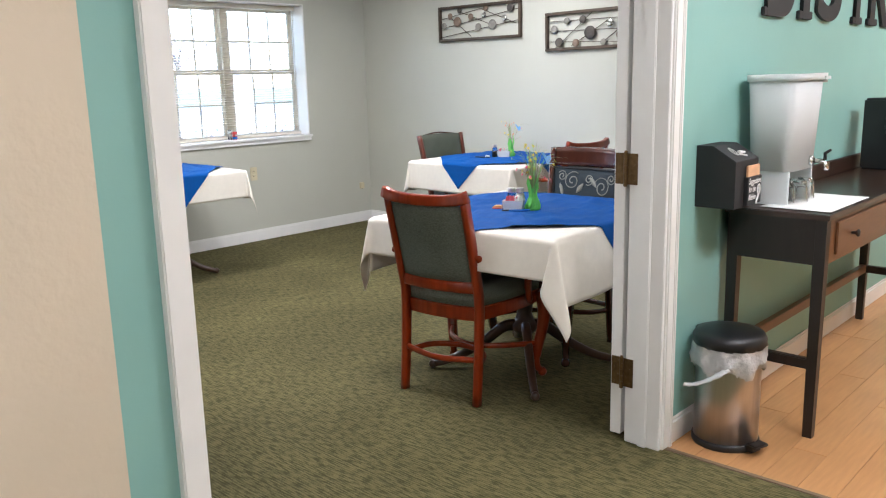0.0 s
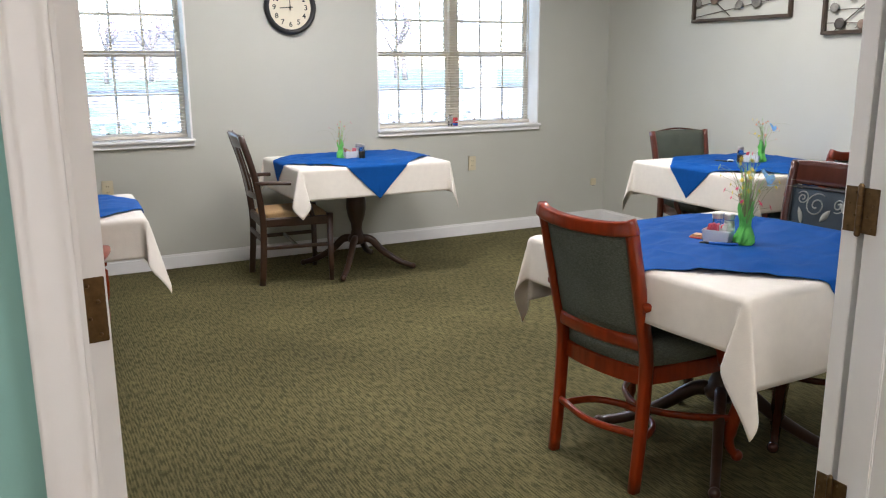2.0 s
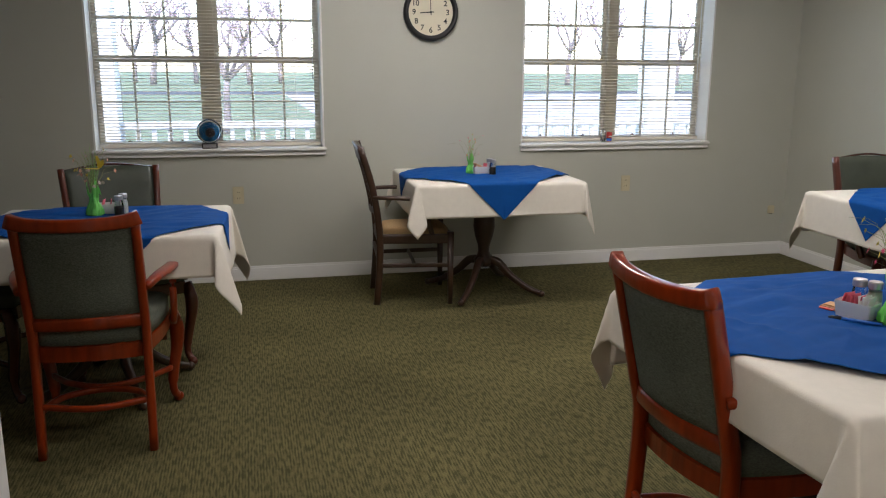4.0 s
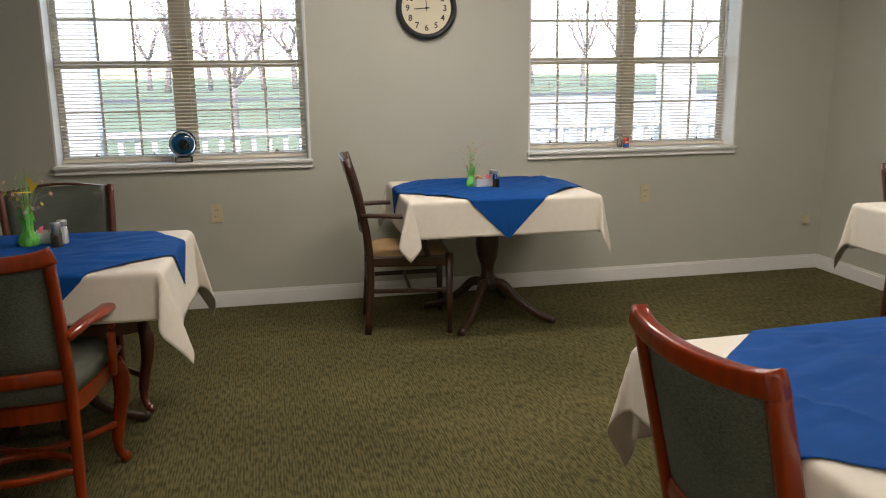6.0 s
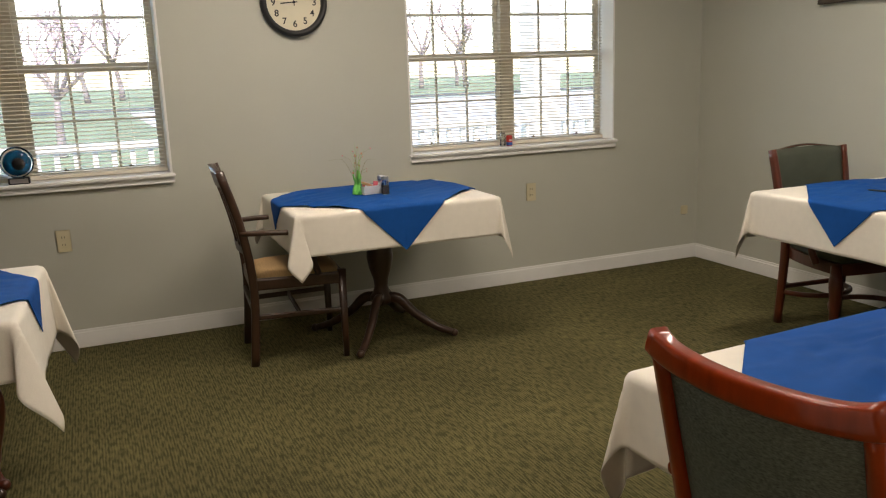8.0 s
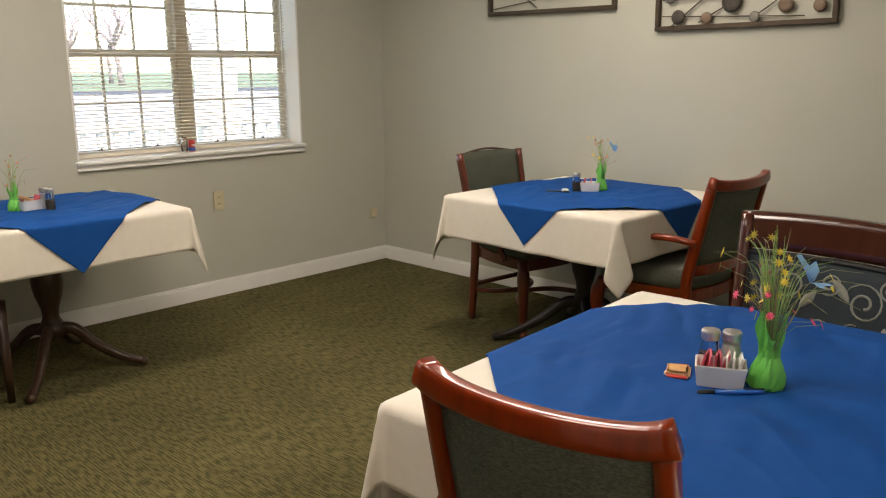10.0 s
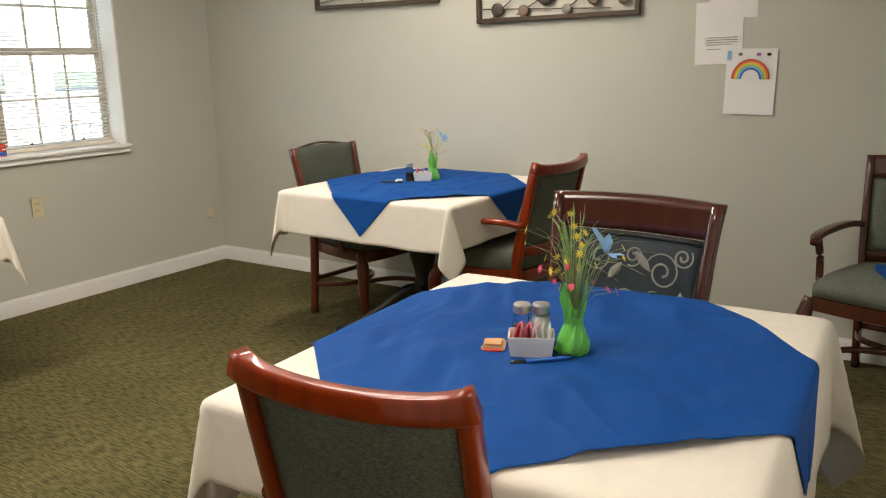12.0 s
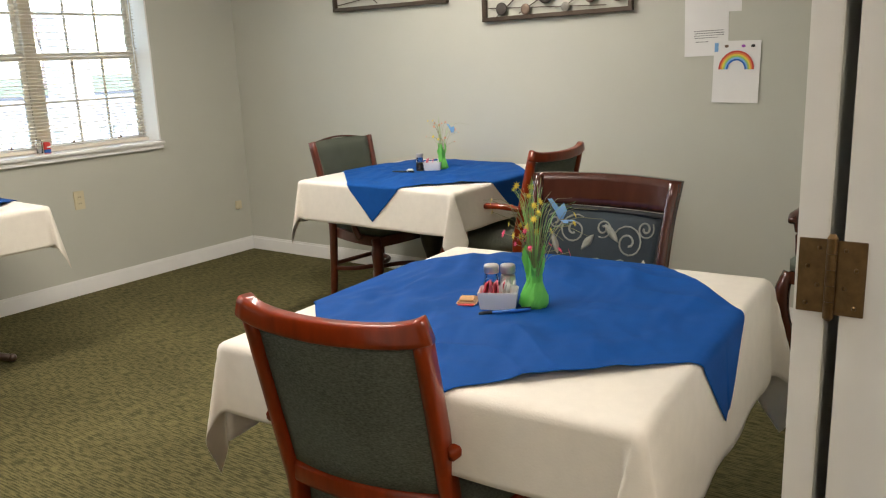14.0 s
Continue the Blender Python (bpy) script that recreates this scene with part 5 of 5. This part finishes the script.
# ---------------------------------------------------------------- on the window sills
g = thing("glass_globe_award", pose(1.662, WIN_Y + 0.02, SILL), "blue and green art glass disc on a small base", "ornament")
part("base", boxes(((-0.05, -0.022, 0), (0.05, 0.022, 0.034)), bevel=0.003), M_BLACK, g)
part("name_plate", boxes(((-0.042, -0.025, 0.006), (0.042, -0.0215, 0.028))), M_STEEL, g)
bm = bmesh.new()
bmesh.ops.create_uvsphere(bm, u_segments=32, v_segments=20, radius=0.08, matrix=Matrix.Translation((0, 0, 0.11)) @ Matrix.Diagonal((1, 0.42, 1, 1)))
part("clear_glass_disc", bm, M_GLASS, g, "clear outer glass", True)
bm = bmesh.new()
bmesh.ops.create_uvsphere(bm, u_segments=28, v_segments=18, radius=0.062, matrix=Matrix.Translation((0, 0, 0.108)) @ Matrix.Diagonal((1, 0.36, 1, 1)))
part("coloured_core", bm, M_TEALG, g, "blue and green swirled core", True)
bm = bmesh.new()
bmesh.ops.create_uvsphere(bm, u_segments=20, v_segments=12, radius=0.034, matrix=Matrix.Translation((0.006, -0.012, 0.104)) @ Matrix.Diagonal((1, 0.5, 1, 1)))
part("dark_eye", bm, M_INK, g, "", True)
cn = thing("small_can", pose(4.500, WIN_Y + 0.06, SILL), "small red and blue can on the sill", "can")
part("can_body", lathe(bmesh.new(), [(0.018, 0), (0.02, 0.003), (0.02, 0.062), (0.017, 0.067)], 20), M_RED, cn, "", True)
part("label_band", lathe(bmesh.new(), [(0.0204, 0.004), (0.0206, 0.022), (0.0206, 0.024), (0.0204, 0.025)], 20), M_PENB, cn, "blue lower band", True)
part("print_bar", boxes(((-0.012, -0.0215, 0.034), (0.012, -0.0195, 0.042))), M_PAPER, cn)
gl = thing("small_glass_jar", pose(4.455, WIN_Y + 0.065, SILL), "small clear glass jar on the sill", "jar")
part("jar_body", lathe(bmesh.new(), [(0.016, 0), (0.018, 0.003), (0.018, 0.07), (0.014, 0.078), (0.016, 0.085), (0.013, 0.085), (0.012, 0.078), (0.015, 0.07), (0.015, 0.006)], 16), M_GLASS, gl, "", True)

# folded napkins on the chair by the wall
fn = thing("folded_napkins", pose(5.57, 1.978, 0.508, 0, 0, 20), "folded blue napkins lying on a chair seat", "napkins")
for k in range(3):
    part("napkin", surface(bmesh.new(), 10, 8, lambda u, v: Vector(((u - 0.5) * 0.22, (v - 0.5) * 0.17, k * 0.011 + 0.006 * noise.noise(Vector((u * 3, v * 3, k))))), lambda u, v: (0, 0, 0.008)), M_BLUE, fn, "", True)


# ---------------------------------------------------------------- the hall
def console_table():
    x0, x1, y0, y1, top = 3.548, 5.35, 1.166, HALL_Y - 0.02, 0.864
    c = thing("console_table", pose(x0, y0, 0), "dark espresso console table with drawers against the teal wall", "table")
    w, d = x1 - x0, y1 - y0
    part("tabletop", boxes(((0, 0, top - 0.022), (w, d, top)), bevel=0.003), M_ESPRESSO, c)
    part("back_ledge", boxes(((0.0, d - 0.016, top), (w, d, top + 0.075)), bevel=0.004), M_ESPRESSO, c)
    part("side_apron", boxes(((0.012, 0.05, top - 0.19), (0.03, d - 0.03, top - 0.022))), M_BLACKW, c)
    part("side_apron", boxes(((w - 0.03, 0.05, top - 0.19), (w - 0.012, d - 0.03, top - 0.022))), M_BLACKW, c)
    part("back_apron", boxes(((0.03, d - 0.03, top - 0.19), (w - 0.03, d - 0.016, top - 0.022))), M_ESPRESSO, c)
    part("front_apron", boxes(((0.05, 0.014, top - 0.19), (w - 0.05, 0.03, top - 0.022))), M_DRAWER, c)
    for lx in (0.008, w - 0.06):
        for ly in (0.006, d - 0.058):
            bm = bmesh.new()
            sweep(bm, [(lx + 0.026, ly + 0.026, 0), (lx + 0.026, ly + 0.026, top - 0.19), (lx + 0.026, ly + 0.026, top - 0.022)], [(0.0245, 0.0245), (0.03, 0.03), (0.03, 0.03)], 4)
            part("leg", bm, M_BLACKW, c)
    for k in range(2):
        a = 0.12 + k * (w - 0.2) / 2
        b = a + (w - 0.3) / 2
        dr = part("drawer", boxes(((a, 0.004, top - 0.165), (b, 0.013, top - 0.04)), bevel=0.003), M_DRAWER, c, "brown wooden drawer front")
        kn = lathe(bmesh.new(), [(0.005, 0), (0.006, 0.014), (0.015, 0.022), (0.014, 0.028), (0.006, 0.031)], 14)
        for v in kn.verts:
            v.co = Vector(((a + 0.16) + v.co.x, 0.004 - v.co.z, top - 0.103 + v.co.y))
        part("knob", kn, M_BLACKW, dr, "dark round knob", True)
    for ly in (0.032, ):
        part("stretcher", boxes(((0.02, ly, 0.27), (0.05, d - 0.03, 0.31)), bevel=0.003), M_BLACKW, c)
    part("stretcher", boxes(((w - 0.05, 0.032, 0.27), (w - 0.02, d - 0.03, 0.31)), bevel=0.003), M_BLACKW, c)
    part("rear_stretcher", boxes(((0.04, d - 0.05, 0.27), (w - 0.04, d - 0.02, 0.315)), bevel=0.003), M_DRAWER, c)


console_table()
CT = 0.865


def pedal_bin():
    b = thing("pedal_bin", pose(3.357, 1.428, 0, 0, 0, -18), "brushed steel pedal bin with black lid and liner", "bin")
    r = 0.118
    part("base_ring", lathe(bmesh.new(), [(r + 0.004, 0), (r + 0.006, 0.006), (r + 0.006, 0.022), (r, 0.026)], 36), M_BLACK, b, "", True)
    part("bin_body", lathe(bmesh.new(), [(r, 0.024), (r, 0.30), (r, 0.375)], 40), M_STEEL, b, "", True)
    bm = bmesh.new()
    rng = random.Random(4)
    rings = []
    for i, (q, z) in enumerate(((r + 0.002, 0.30), (r + 0.012, 0.315), (r + 0.014, 0.345), (r + 0.010, 0.375), (r + 0.012, 0.39))):
        rings.append([bm.verts.new(((q + (0.010 * math.sin(k * 1.3 + i) + rng.uniform(-0.004, 0.006)) * (0.5 + 0.5 * (i < 3))) * math.cos(2 * math.pi * k / 48), (q + 0.009 * math.sin(k * 1.3 + i)) * math.sin(2 * math.pi * k / 48), z + (0.022 * math.sin(k * 0.7) + rng.uniform(-0.012, 0.006) if i == 0 else 0))) for k in range(48)])
    for r0, r1 in zip(rings, rings[1:]):
        for k in range(48):
            bm.faces.new((r0[k], r0[(k + 1) % 48], r1[(k + 1) % 48], r1[k]))
    bg_ = part("liner", bm, M_BAG, b, "translucent white plastic liner", True)
    part("liner_tie", sweep(bmesh.new(), smooth_path([(-0.10, -0.085, 0.325), (-0.16, -0.07, 0.30), (-0.205, -0.03, 0.275), (-0.225, 0.0, 0.27)], 5), [(0.018 - 0.006 * (i % 3) / 2, 0.006) for i in range(16)], 8), M_BAG, bg_, "", True)
    part("lid", lathe(bmesh.new(), [(r + 0.008, 0.385), (r + 0.014, 0.395), (r + 0.014, 0.418), (r + 0.004, 0.434), (r * 0.75, 0.442), (r * 0.3, 0.446)], 40), M_BLACK, b, "black plastic lid", True)
    part("lid_hinge", boxes(((-0.03, r - 0.005, 0.36), (0.03, r + 0.028, 0.425)), bevel=0.006), M_BLACK, b)
    part("pedal", box(boxes(((-0.035, -r - 0.055, 0.03), (0.035, -r - 0.012, 0.042)), bevel=0.004), (-0.026, -r - 0.03, 0.006), (0.026, -r + 0.005, 0.032), 0.004), M_BLACK, b, "black foot pedal")


pedal_bin()


def suggestion_box():
    s = thing("suggestion_box", pose(3.33, HALL_Y, 0.89), "black wooden suggestion box on the wall with white writing", "suggestion box")
    w, d, h0, h1 = 0.20, 0.15, 0.225, 0.172
    bm = bmesh.new()
    prof = [(0, 0), (-d, 0), (-d, h1), (-d * 0.42, h0), (0, h0)]
    a = [bm.verts.new((0, y, z)) for y, z in prof]
    b = [bm.verts.new((w, y, z)) for y, z in prof]
    for k in range(5):
        bm.faces.new((a[k], a[(k + 1) % 5], b[(k + 1) % 5], b[k]))
    bm.faces.new(a[::-1])
    bm.faces.new(b)
    bmesh.ops.bevel(bm, geom=bm.edges[:], offset=0.0015, segments=1, affect='EDGES')
    part("box_body", bm, M_BLACKM, s)
    part("card_holder", boxes(((0.075, -d - 0.016, 0.006), (w - 0.002, -d, 0.11)), bevel=0.002), M_BLACKM, s)
    part("card", boxes(((0.085, -d - 0.011, 0.09), (w - 0.012, -d - 0.003, 0.15)), bevel=0.001), M_TERRA, s, "stack of tan suggestion cards")
    for k, line in enumerate(("Suggestions", "for the", "Kitchen")):
        bm = text_mesh(line, 0.031, 0.0004)
        wide = max(v.co.x for v in bm.verts) - min(v.co.x for v in bm.verts)
        q = min(1.0, (0.105 if k == 0 else 0.06) / wide)
        for v in bm.verts:
            v.co = Vector((0.082 + v.co.x * q + v.co.y * 0.2, -d - 0.0172 - v.co.z, 0.083 - k * 0.029 + v.co.y))
        part("lettering", bm, M_PAPER, s, "white painted lettering")
    # painted whisk on the front, and a whisk and spoon on the sloping lid
    bm = bmesh.new()
    for e in (0.006, 0.011, 0.015):
        sweep(bm, [(0.172 + e * math.sin(t * 0.5) + 0.0, -d - 0.0174, 0.058 + 0.02 * math.cos(t * 0.5)) for t in range(13)], 0.0014, 4, closed=False)
    sweep(bm, [(0.168, -d - 0.0174, 0.038), (0.148, -d - 0.0174, 0.008)], 0.004, 5)
    part("whisk_emblem", bm, M_PAPER, s)
    bm = bmesh.new()
    slope = math.atan2(h0 - h1, d * 0.58)

    def on_lid(x, v):
        return (x, -d + v * math.cos(slope) * d * 0.6, h1 + 0.003 + v * math.sin(slope) * d * 0.62)
    for e in (-0.014, 0.0, 0.014):
        sweep(bm, [on_lid(0.07 + e * math.sin(t * 0.5), 0.55 + 0.25 * math.cos(t * 0.5)) for t in range(13)], 0.0015, 4)
    sweep(bm, [on_lid(0.085, 0.35), on_lid(0.13, 0.2)], 0.003, 5)
    sweep(bm, [on_lid(0.10, 0.45), on_lid(0.14, 0.4)], [0.008, 0.005], 6)
    part("utensil_emblem", bm, M_PAPER, s)


suggestion_box()


def drink_dispenser():
    d = thing("drink_dispenser", pose(3.80, 1.44, CT), "clear plastic drink dispenser with chrome tap on the console", "drink dispenser")

    def tub(w0, d0, w1, d1, z0, z1, t):
        bm = bmesh.new()

        def ring(w, dd, z):
            pts = []
            for k in range(32):
                a = 2 * math.pi * (k + 0.5) / 32
                c, s_ = math.cos(a), math.sin(a)
                pts.append(bm.verts.new((math.copysign(abs(c) ** 0.35, c) * w, math.copysign(abs(s_) ** 0.35, s_) * dd, z)))
            return pts
        rings = [ring(w0, d0, z0), ring(w1, d1, z1), ring(w1 - t, d1 - t, z1), ring(w0 - t, d0 - t, z0 + t)]
        for a, b in zip(rings, rings[1:]):
            for k in range(32):
                bm.faces.new((a[k], a[(k + 1) % 32], b[(k + 1) % 32], b[k]))
        bm.faces.new(rings[0][::-1])
        bm.faces.new(rings[-1])
        return bm
    part("tank", tub(0.135, 0.085, 0.16, 0.10, 0.13, 0.475, 0.004), M_ACRYL, d, "frosted clear tank", True)
    part("lid", tub(0.166, 0.106, 0.168, 0.108, 0.47, 0.495, 0.006), M_ACRYL, d, "clear plastic lid", True)
    part("handle", boxes(((0.10, -0.11, 0.46), (0.18, -0.05, 0.497)), bevel=0.012), M_ACRYL, d)
    for sx in (-1, 1):
        part("stand_leg", boxes(((sx * 0.12 - 0.008, -0.075, 0), (sx * 0.12 + 0.008, 0.075, 0.132)), bevel=0.003), M_ACRYL, d)
    t = part("tap", sweep(bmesh.new(), [(0.06, -0.082, 0.16), (0.06, -0.14, 0.16), (0.06, -0.15, 0.155), (0.06, -0.15, 0.125)], 0.010, 12), M_CHROME, d, "chrome tap", True)
    part("tap_collar", sweep(bmesh.new(), [(0.06, -0.086, 0.16), (0.06, -0.098, 0.16)], 0.019, 16), M_CHROME, t, "", True)
    part("tap_lever", sweep(bmesh.new(), [(0.06, -0.143, 0.165), (0.06, -0.142, 0.19), (0.055, -0.165, 0.205)], [0.007, 0.007, 0.005], 10), M_BLACK, t, "black lever", True)


drink_dispenser()


def tumbler(x, y):
    g = thing("glass_tumbler", pose(x, y, CT + 0.004), "clear glass tumbler upside down on paper towel", "glass", "tumblers")
    part("glass", lathe(bmesh.new(), [(0.037, 0), (0.036, 0.03), (0.031, 0.07), (0.027, 0.082), (0.001, 0.083), (0.001, 0.074), (0.024, 0.073), (0.030, 0.05), (0.0345, 0.0)], 24, cap=False), M_GLASS, g, "", True)


for gx, gy in ((3.74, 1.40), (3.80, 1.37), (3.84, 1.43), (3.90, 1.38)):
    tumbler(gx, gy)
tw = thing("paper_towel", pose(3.83, 1.31, CT), "white paper towel spread under the glasses", "paper towel")
part("sheet", surface(bmesh.new(), 18, 14, lambda u, v: Vector(((u - 0.5) * 0.46, (v - 0.5) * 0.26, 0.001 + 0.0015 * (1 + noise.noise(Vector((u * 5, v * 4, 2)))))), lambda u, v: (0, 0, 0.0008)), M_PAPER, tw, "", True)
bb = thing("black_box_dispenser", pose(5.13, 1.42, CT), "black plastic dispenser standing on the console", "dispenser")
part("housing", boxes(((-0.05, -0.08, 0), (0.08, 0.10, 0.36)), bevel=0.01), M_BLACK, bb)
part("spout", sweep(bmesh.new(), smooth_path([(-0.05, -0.02, 0.30), (-0.09, -0.03, 0.27), (-0.10, -0.03, 0.22), (-0.07, -0.03, 0.19)], 4), 0.012, 10), M_BLACK, bb, "", True)


def wall_letters():
    """Raised black letters spelling the sign on the teal wall."""
    s = thing("bistro_sign", pose(3.87, HALL_Y, 1.59, 90) @ Matrix.Diagonal((0.98, 0.98, 1, 1)), "large black serif letters on the teal wall", "sign")
    for ch, x, w in (("B", 0.0, 0.29), ("I", 0.355, 0.16), ("S", 0.575, 0.32), ("T", 1.02, 0.27), ("R", 1.36, 0.33), ("O", 1.78, 0.36)):
        bm = text_mesh(ch, 0.52, 0.008, 0.012)
        xs = [v.co.x for v in bm.verts]
        q = w / (max(xs) - min(xs))
        lo = min(xs)
        yl = min(v.co.y for v in bm.verts)
        for v in bm.verts:
            v.co = Vector((x + (v.co.x - lo) * (q if ch != "I" else q * 0.5) + (0 if ch != "I" else w * 0.25), v.co.y - yl, v.co.z + 0.009))
        if ch in "BITR":
            feet = {"B": ((-0.03, 0.10),), "I": ((0.0, 0.16),), "T": ((0.06, 0.21),), "R": ((-0.03, 0.13), (0.22, 0.36))}[ch]
            for a, b in feet:
                box(bm, (x + a, 0, 0.001), (x + b, 0.035, 0.0165), 0.003)
        part("letter", bm, M_BLACKM, s)


wall_letters()


# ---------------------------------------------------------------- outside
def bare_tree(x, y, height, seed, label):
    t = thing("bare_tree", pose(x, y, -0.45), label, "tree", "bare trees")
    rng = random.Random(seed)
    trunk, twigs = bmesh.new(), bmesh.new()

    def grow(p, d, length, r, depth):
        pts, q = [Vector(p)], Vector(d).normalized()
        for _ in range(4):
            q = (q + Vector((rng.uniform(-0.16, 0.16), rng.uniform(-0.16, 0.16), rng.uniform(-0.03, 0.12)))).normalized()
            pts.append(pts[-1] + q * length / 4)
        sweep(trunk if depth < 2 else twigs, pts, [r * (1 - 0.4 * i / 4) for i in range(5)], 7 if depth < 2 else 4)
        if depth >= 5:
            return
        for k in range(rng.choice((2, 3, 3)) if depth else 5):
            a = rng.uniform(0, 6.28)
            tilt = rng.uniform(0.45, 0.95)
            side = Vector((math.cos(a), math.sin(a), 0.1))
            grow(pts[-1 - (k % 2)] if depth else pts[-1], q * math.cos(tilt) + side * math.sin(tilt), length * rng.uniform(0.6, 0.8), r * 0.56, depth + 1)
    grow((0, 0, 0), (0, 0, 1), height * 0.30, height * 0.026, 0)
    part("trunk", trunk, M_BARK, t, "", True)
    part("twig_crown", twigs, M_TWIGS, t, "fine bare twigs", True)


def porch_rail():
    f = thing("porch_railing", pose(0, 0, 0), "white porch railing with square balusters", "railing")
    y = WIN_Y + 2.3
    part("top_rail", boxes(((-6, y - 0.045, 0.87), (12, y + 0.045, 0.93)), bevel=0.006), M_WHITE, f)
    part("bottom_rail", boxes(((-6, y - 0.03, -0.12), (12, y + 0.03, -0.07)), bevel=0.005), M_WHITE, f)
    bm = boxes(((-0.02, y - 0.02, -0.07), (0.02, y + 0.02, 0.87)))
    me = bpy.data.meshes.new("baluster")
    bm.to_mesh(me)
    bm.free()
    me.materials.append(M_WHITE)
    for k in range(130):
        b = new("baluster", me)
        b.parent = f
        b.location = (-5.9 + k * 0.137, 0, 0)


def house(x, y, w, d, h, label):
    s = thing("house", pose(x, y, -0.45), label, "house", "distant houses")
    part("wall", boxes(((-w / 2, 0, 0), (w / 2, d, h))), M_BRICKS, s)
    bm = bmesh.new()
    a = [bm.verts.new(p) for p in ((-w / 2 - 0.4, -0.4, h), (-w / 2 - 0.4, d + 0.4, h), (-w / 2 - 0.4, d / 2, h + d * 0.35))]
    b = [bm.verts.new((-v.co.x, v.co.y, v.co.z)) for v in a]
    bm.faces.new(a)
    bm.faces.new(b[::-1])
    for k in range(3):
        bm.faces.new((a[k], a[(k + 1) % 3], b[(k + 1) % 3], b[k]))
    part("roof", bm, M_ROOF, s)
    n = int(w // 3)
    for k in range(n):
        wx = -w / 2 + (k + 0.5) * w / n
        wi = part("window", boxes(((wx - 0.6, -0.06, 0.9), (wx + 0.6, 0.02, 2.3))), M_PORCH, s)
        part("pane", boxes(((wx - 0.5, -0.075, 1.0), (wx + 0.5, -0.061, 2.2))), M_ROOF, wi)


def outside():
    structure("ground", boxes(((-150, WIN_Y + 0.24, -0.7), (160, 300, -0.45))), M_GRASS, "green lawn outside the windows")
    structure("porch_floor", boxes(((-6, WIN_Y + 0.24, -0.46), (12, WIN_Y + 2.5, -0.2))), M_PORCH, "grey porch floor outside the windows")
    structure("trim_porch_beam", boxes(((-6, WIN_Y + 2.2, 2.75), (12, WIN_Y + 2.4, 2.95))), M_WHITE, "white porch beam on the columns")
    structure("road", boxes(((-150, 60, -0.46), (160, 67, -0.435))), M_ASPH, "asphalt road beyond the lawn")
    structure("pavement", boxes(((4.6, 19, -0.46), (40, 58, -0.44))), mat("pale_concrete", (0.42, 0.41, 0.40), 0.85, var=0.12), "pale concrete parking area beside the lawn")
    porch_rail()
    for x in (0.67, 6.03, 11.4, -4.7):
        c = thing("porch_column", pose(x, WIN_Y + 2.3, -0.2), "square white porch column", "column", "porch columns")
        part("shaft", boxes(((-0.14, -0.14, 0), (0.14, 0.14, 2.95)), bevel=0.008), M_WHITE, c)
        part("plinth", boxes(((-0.17, -0.17, 0), (0.17, 0.17, 0.2)), bevel=0.01), M_WHITE, c)
    bare_tree(1.35, 25, 5.0, 6, "small bare ornamental tree on the lawn")
    rng = random.Random(8)
    for k in range(22):
        bare_tree(-34 + k * 4.0 + rng.uniform(-1.5, 1.5), rng.uniform(86, 104), rng.uniform(10, 14), 30 + k, "large bare tree in the woods beyond the road")
    house(26, 112, 24, 9, 3.2, "low brick house behind the bare woods")


outside()
maple_planks()
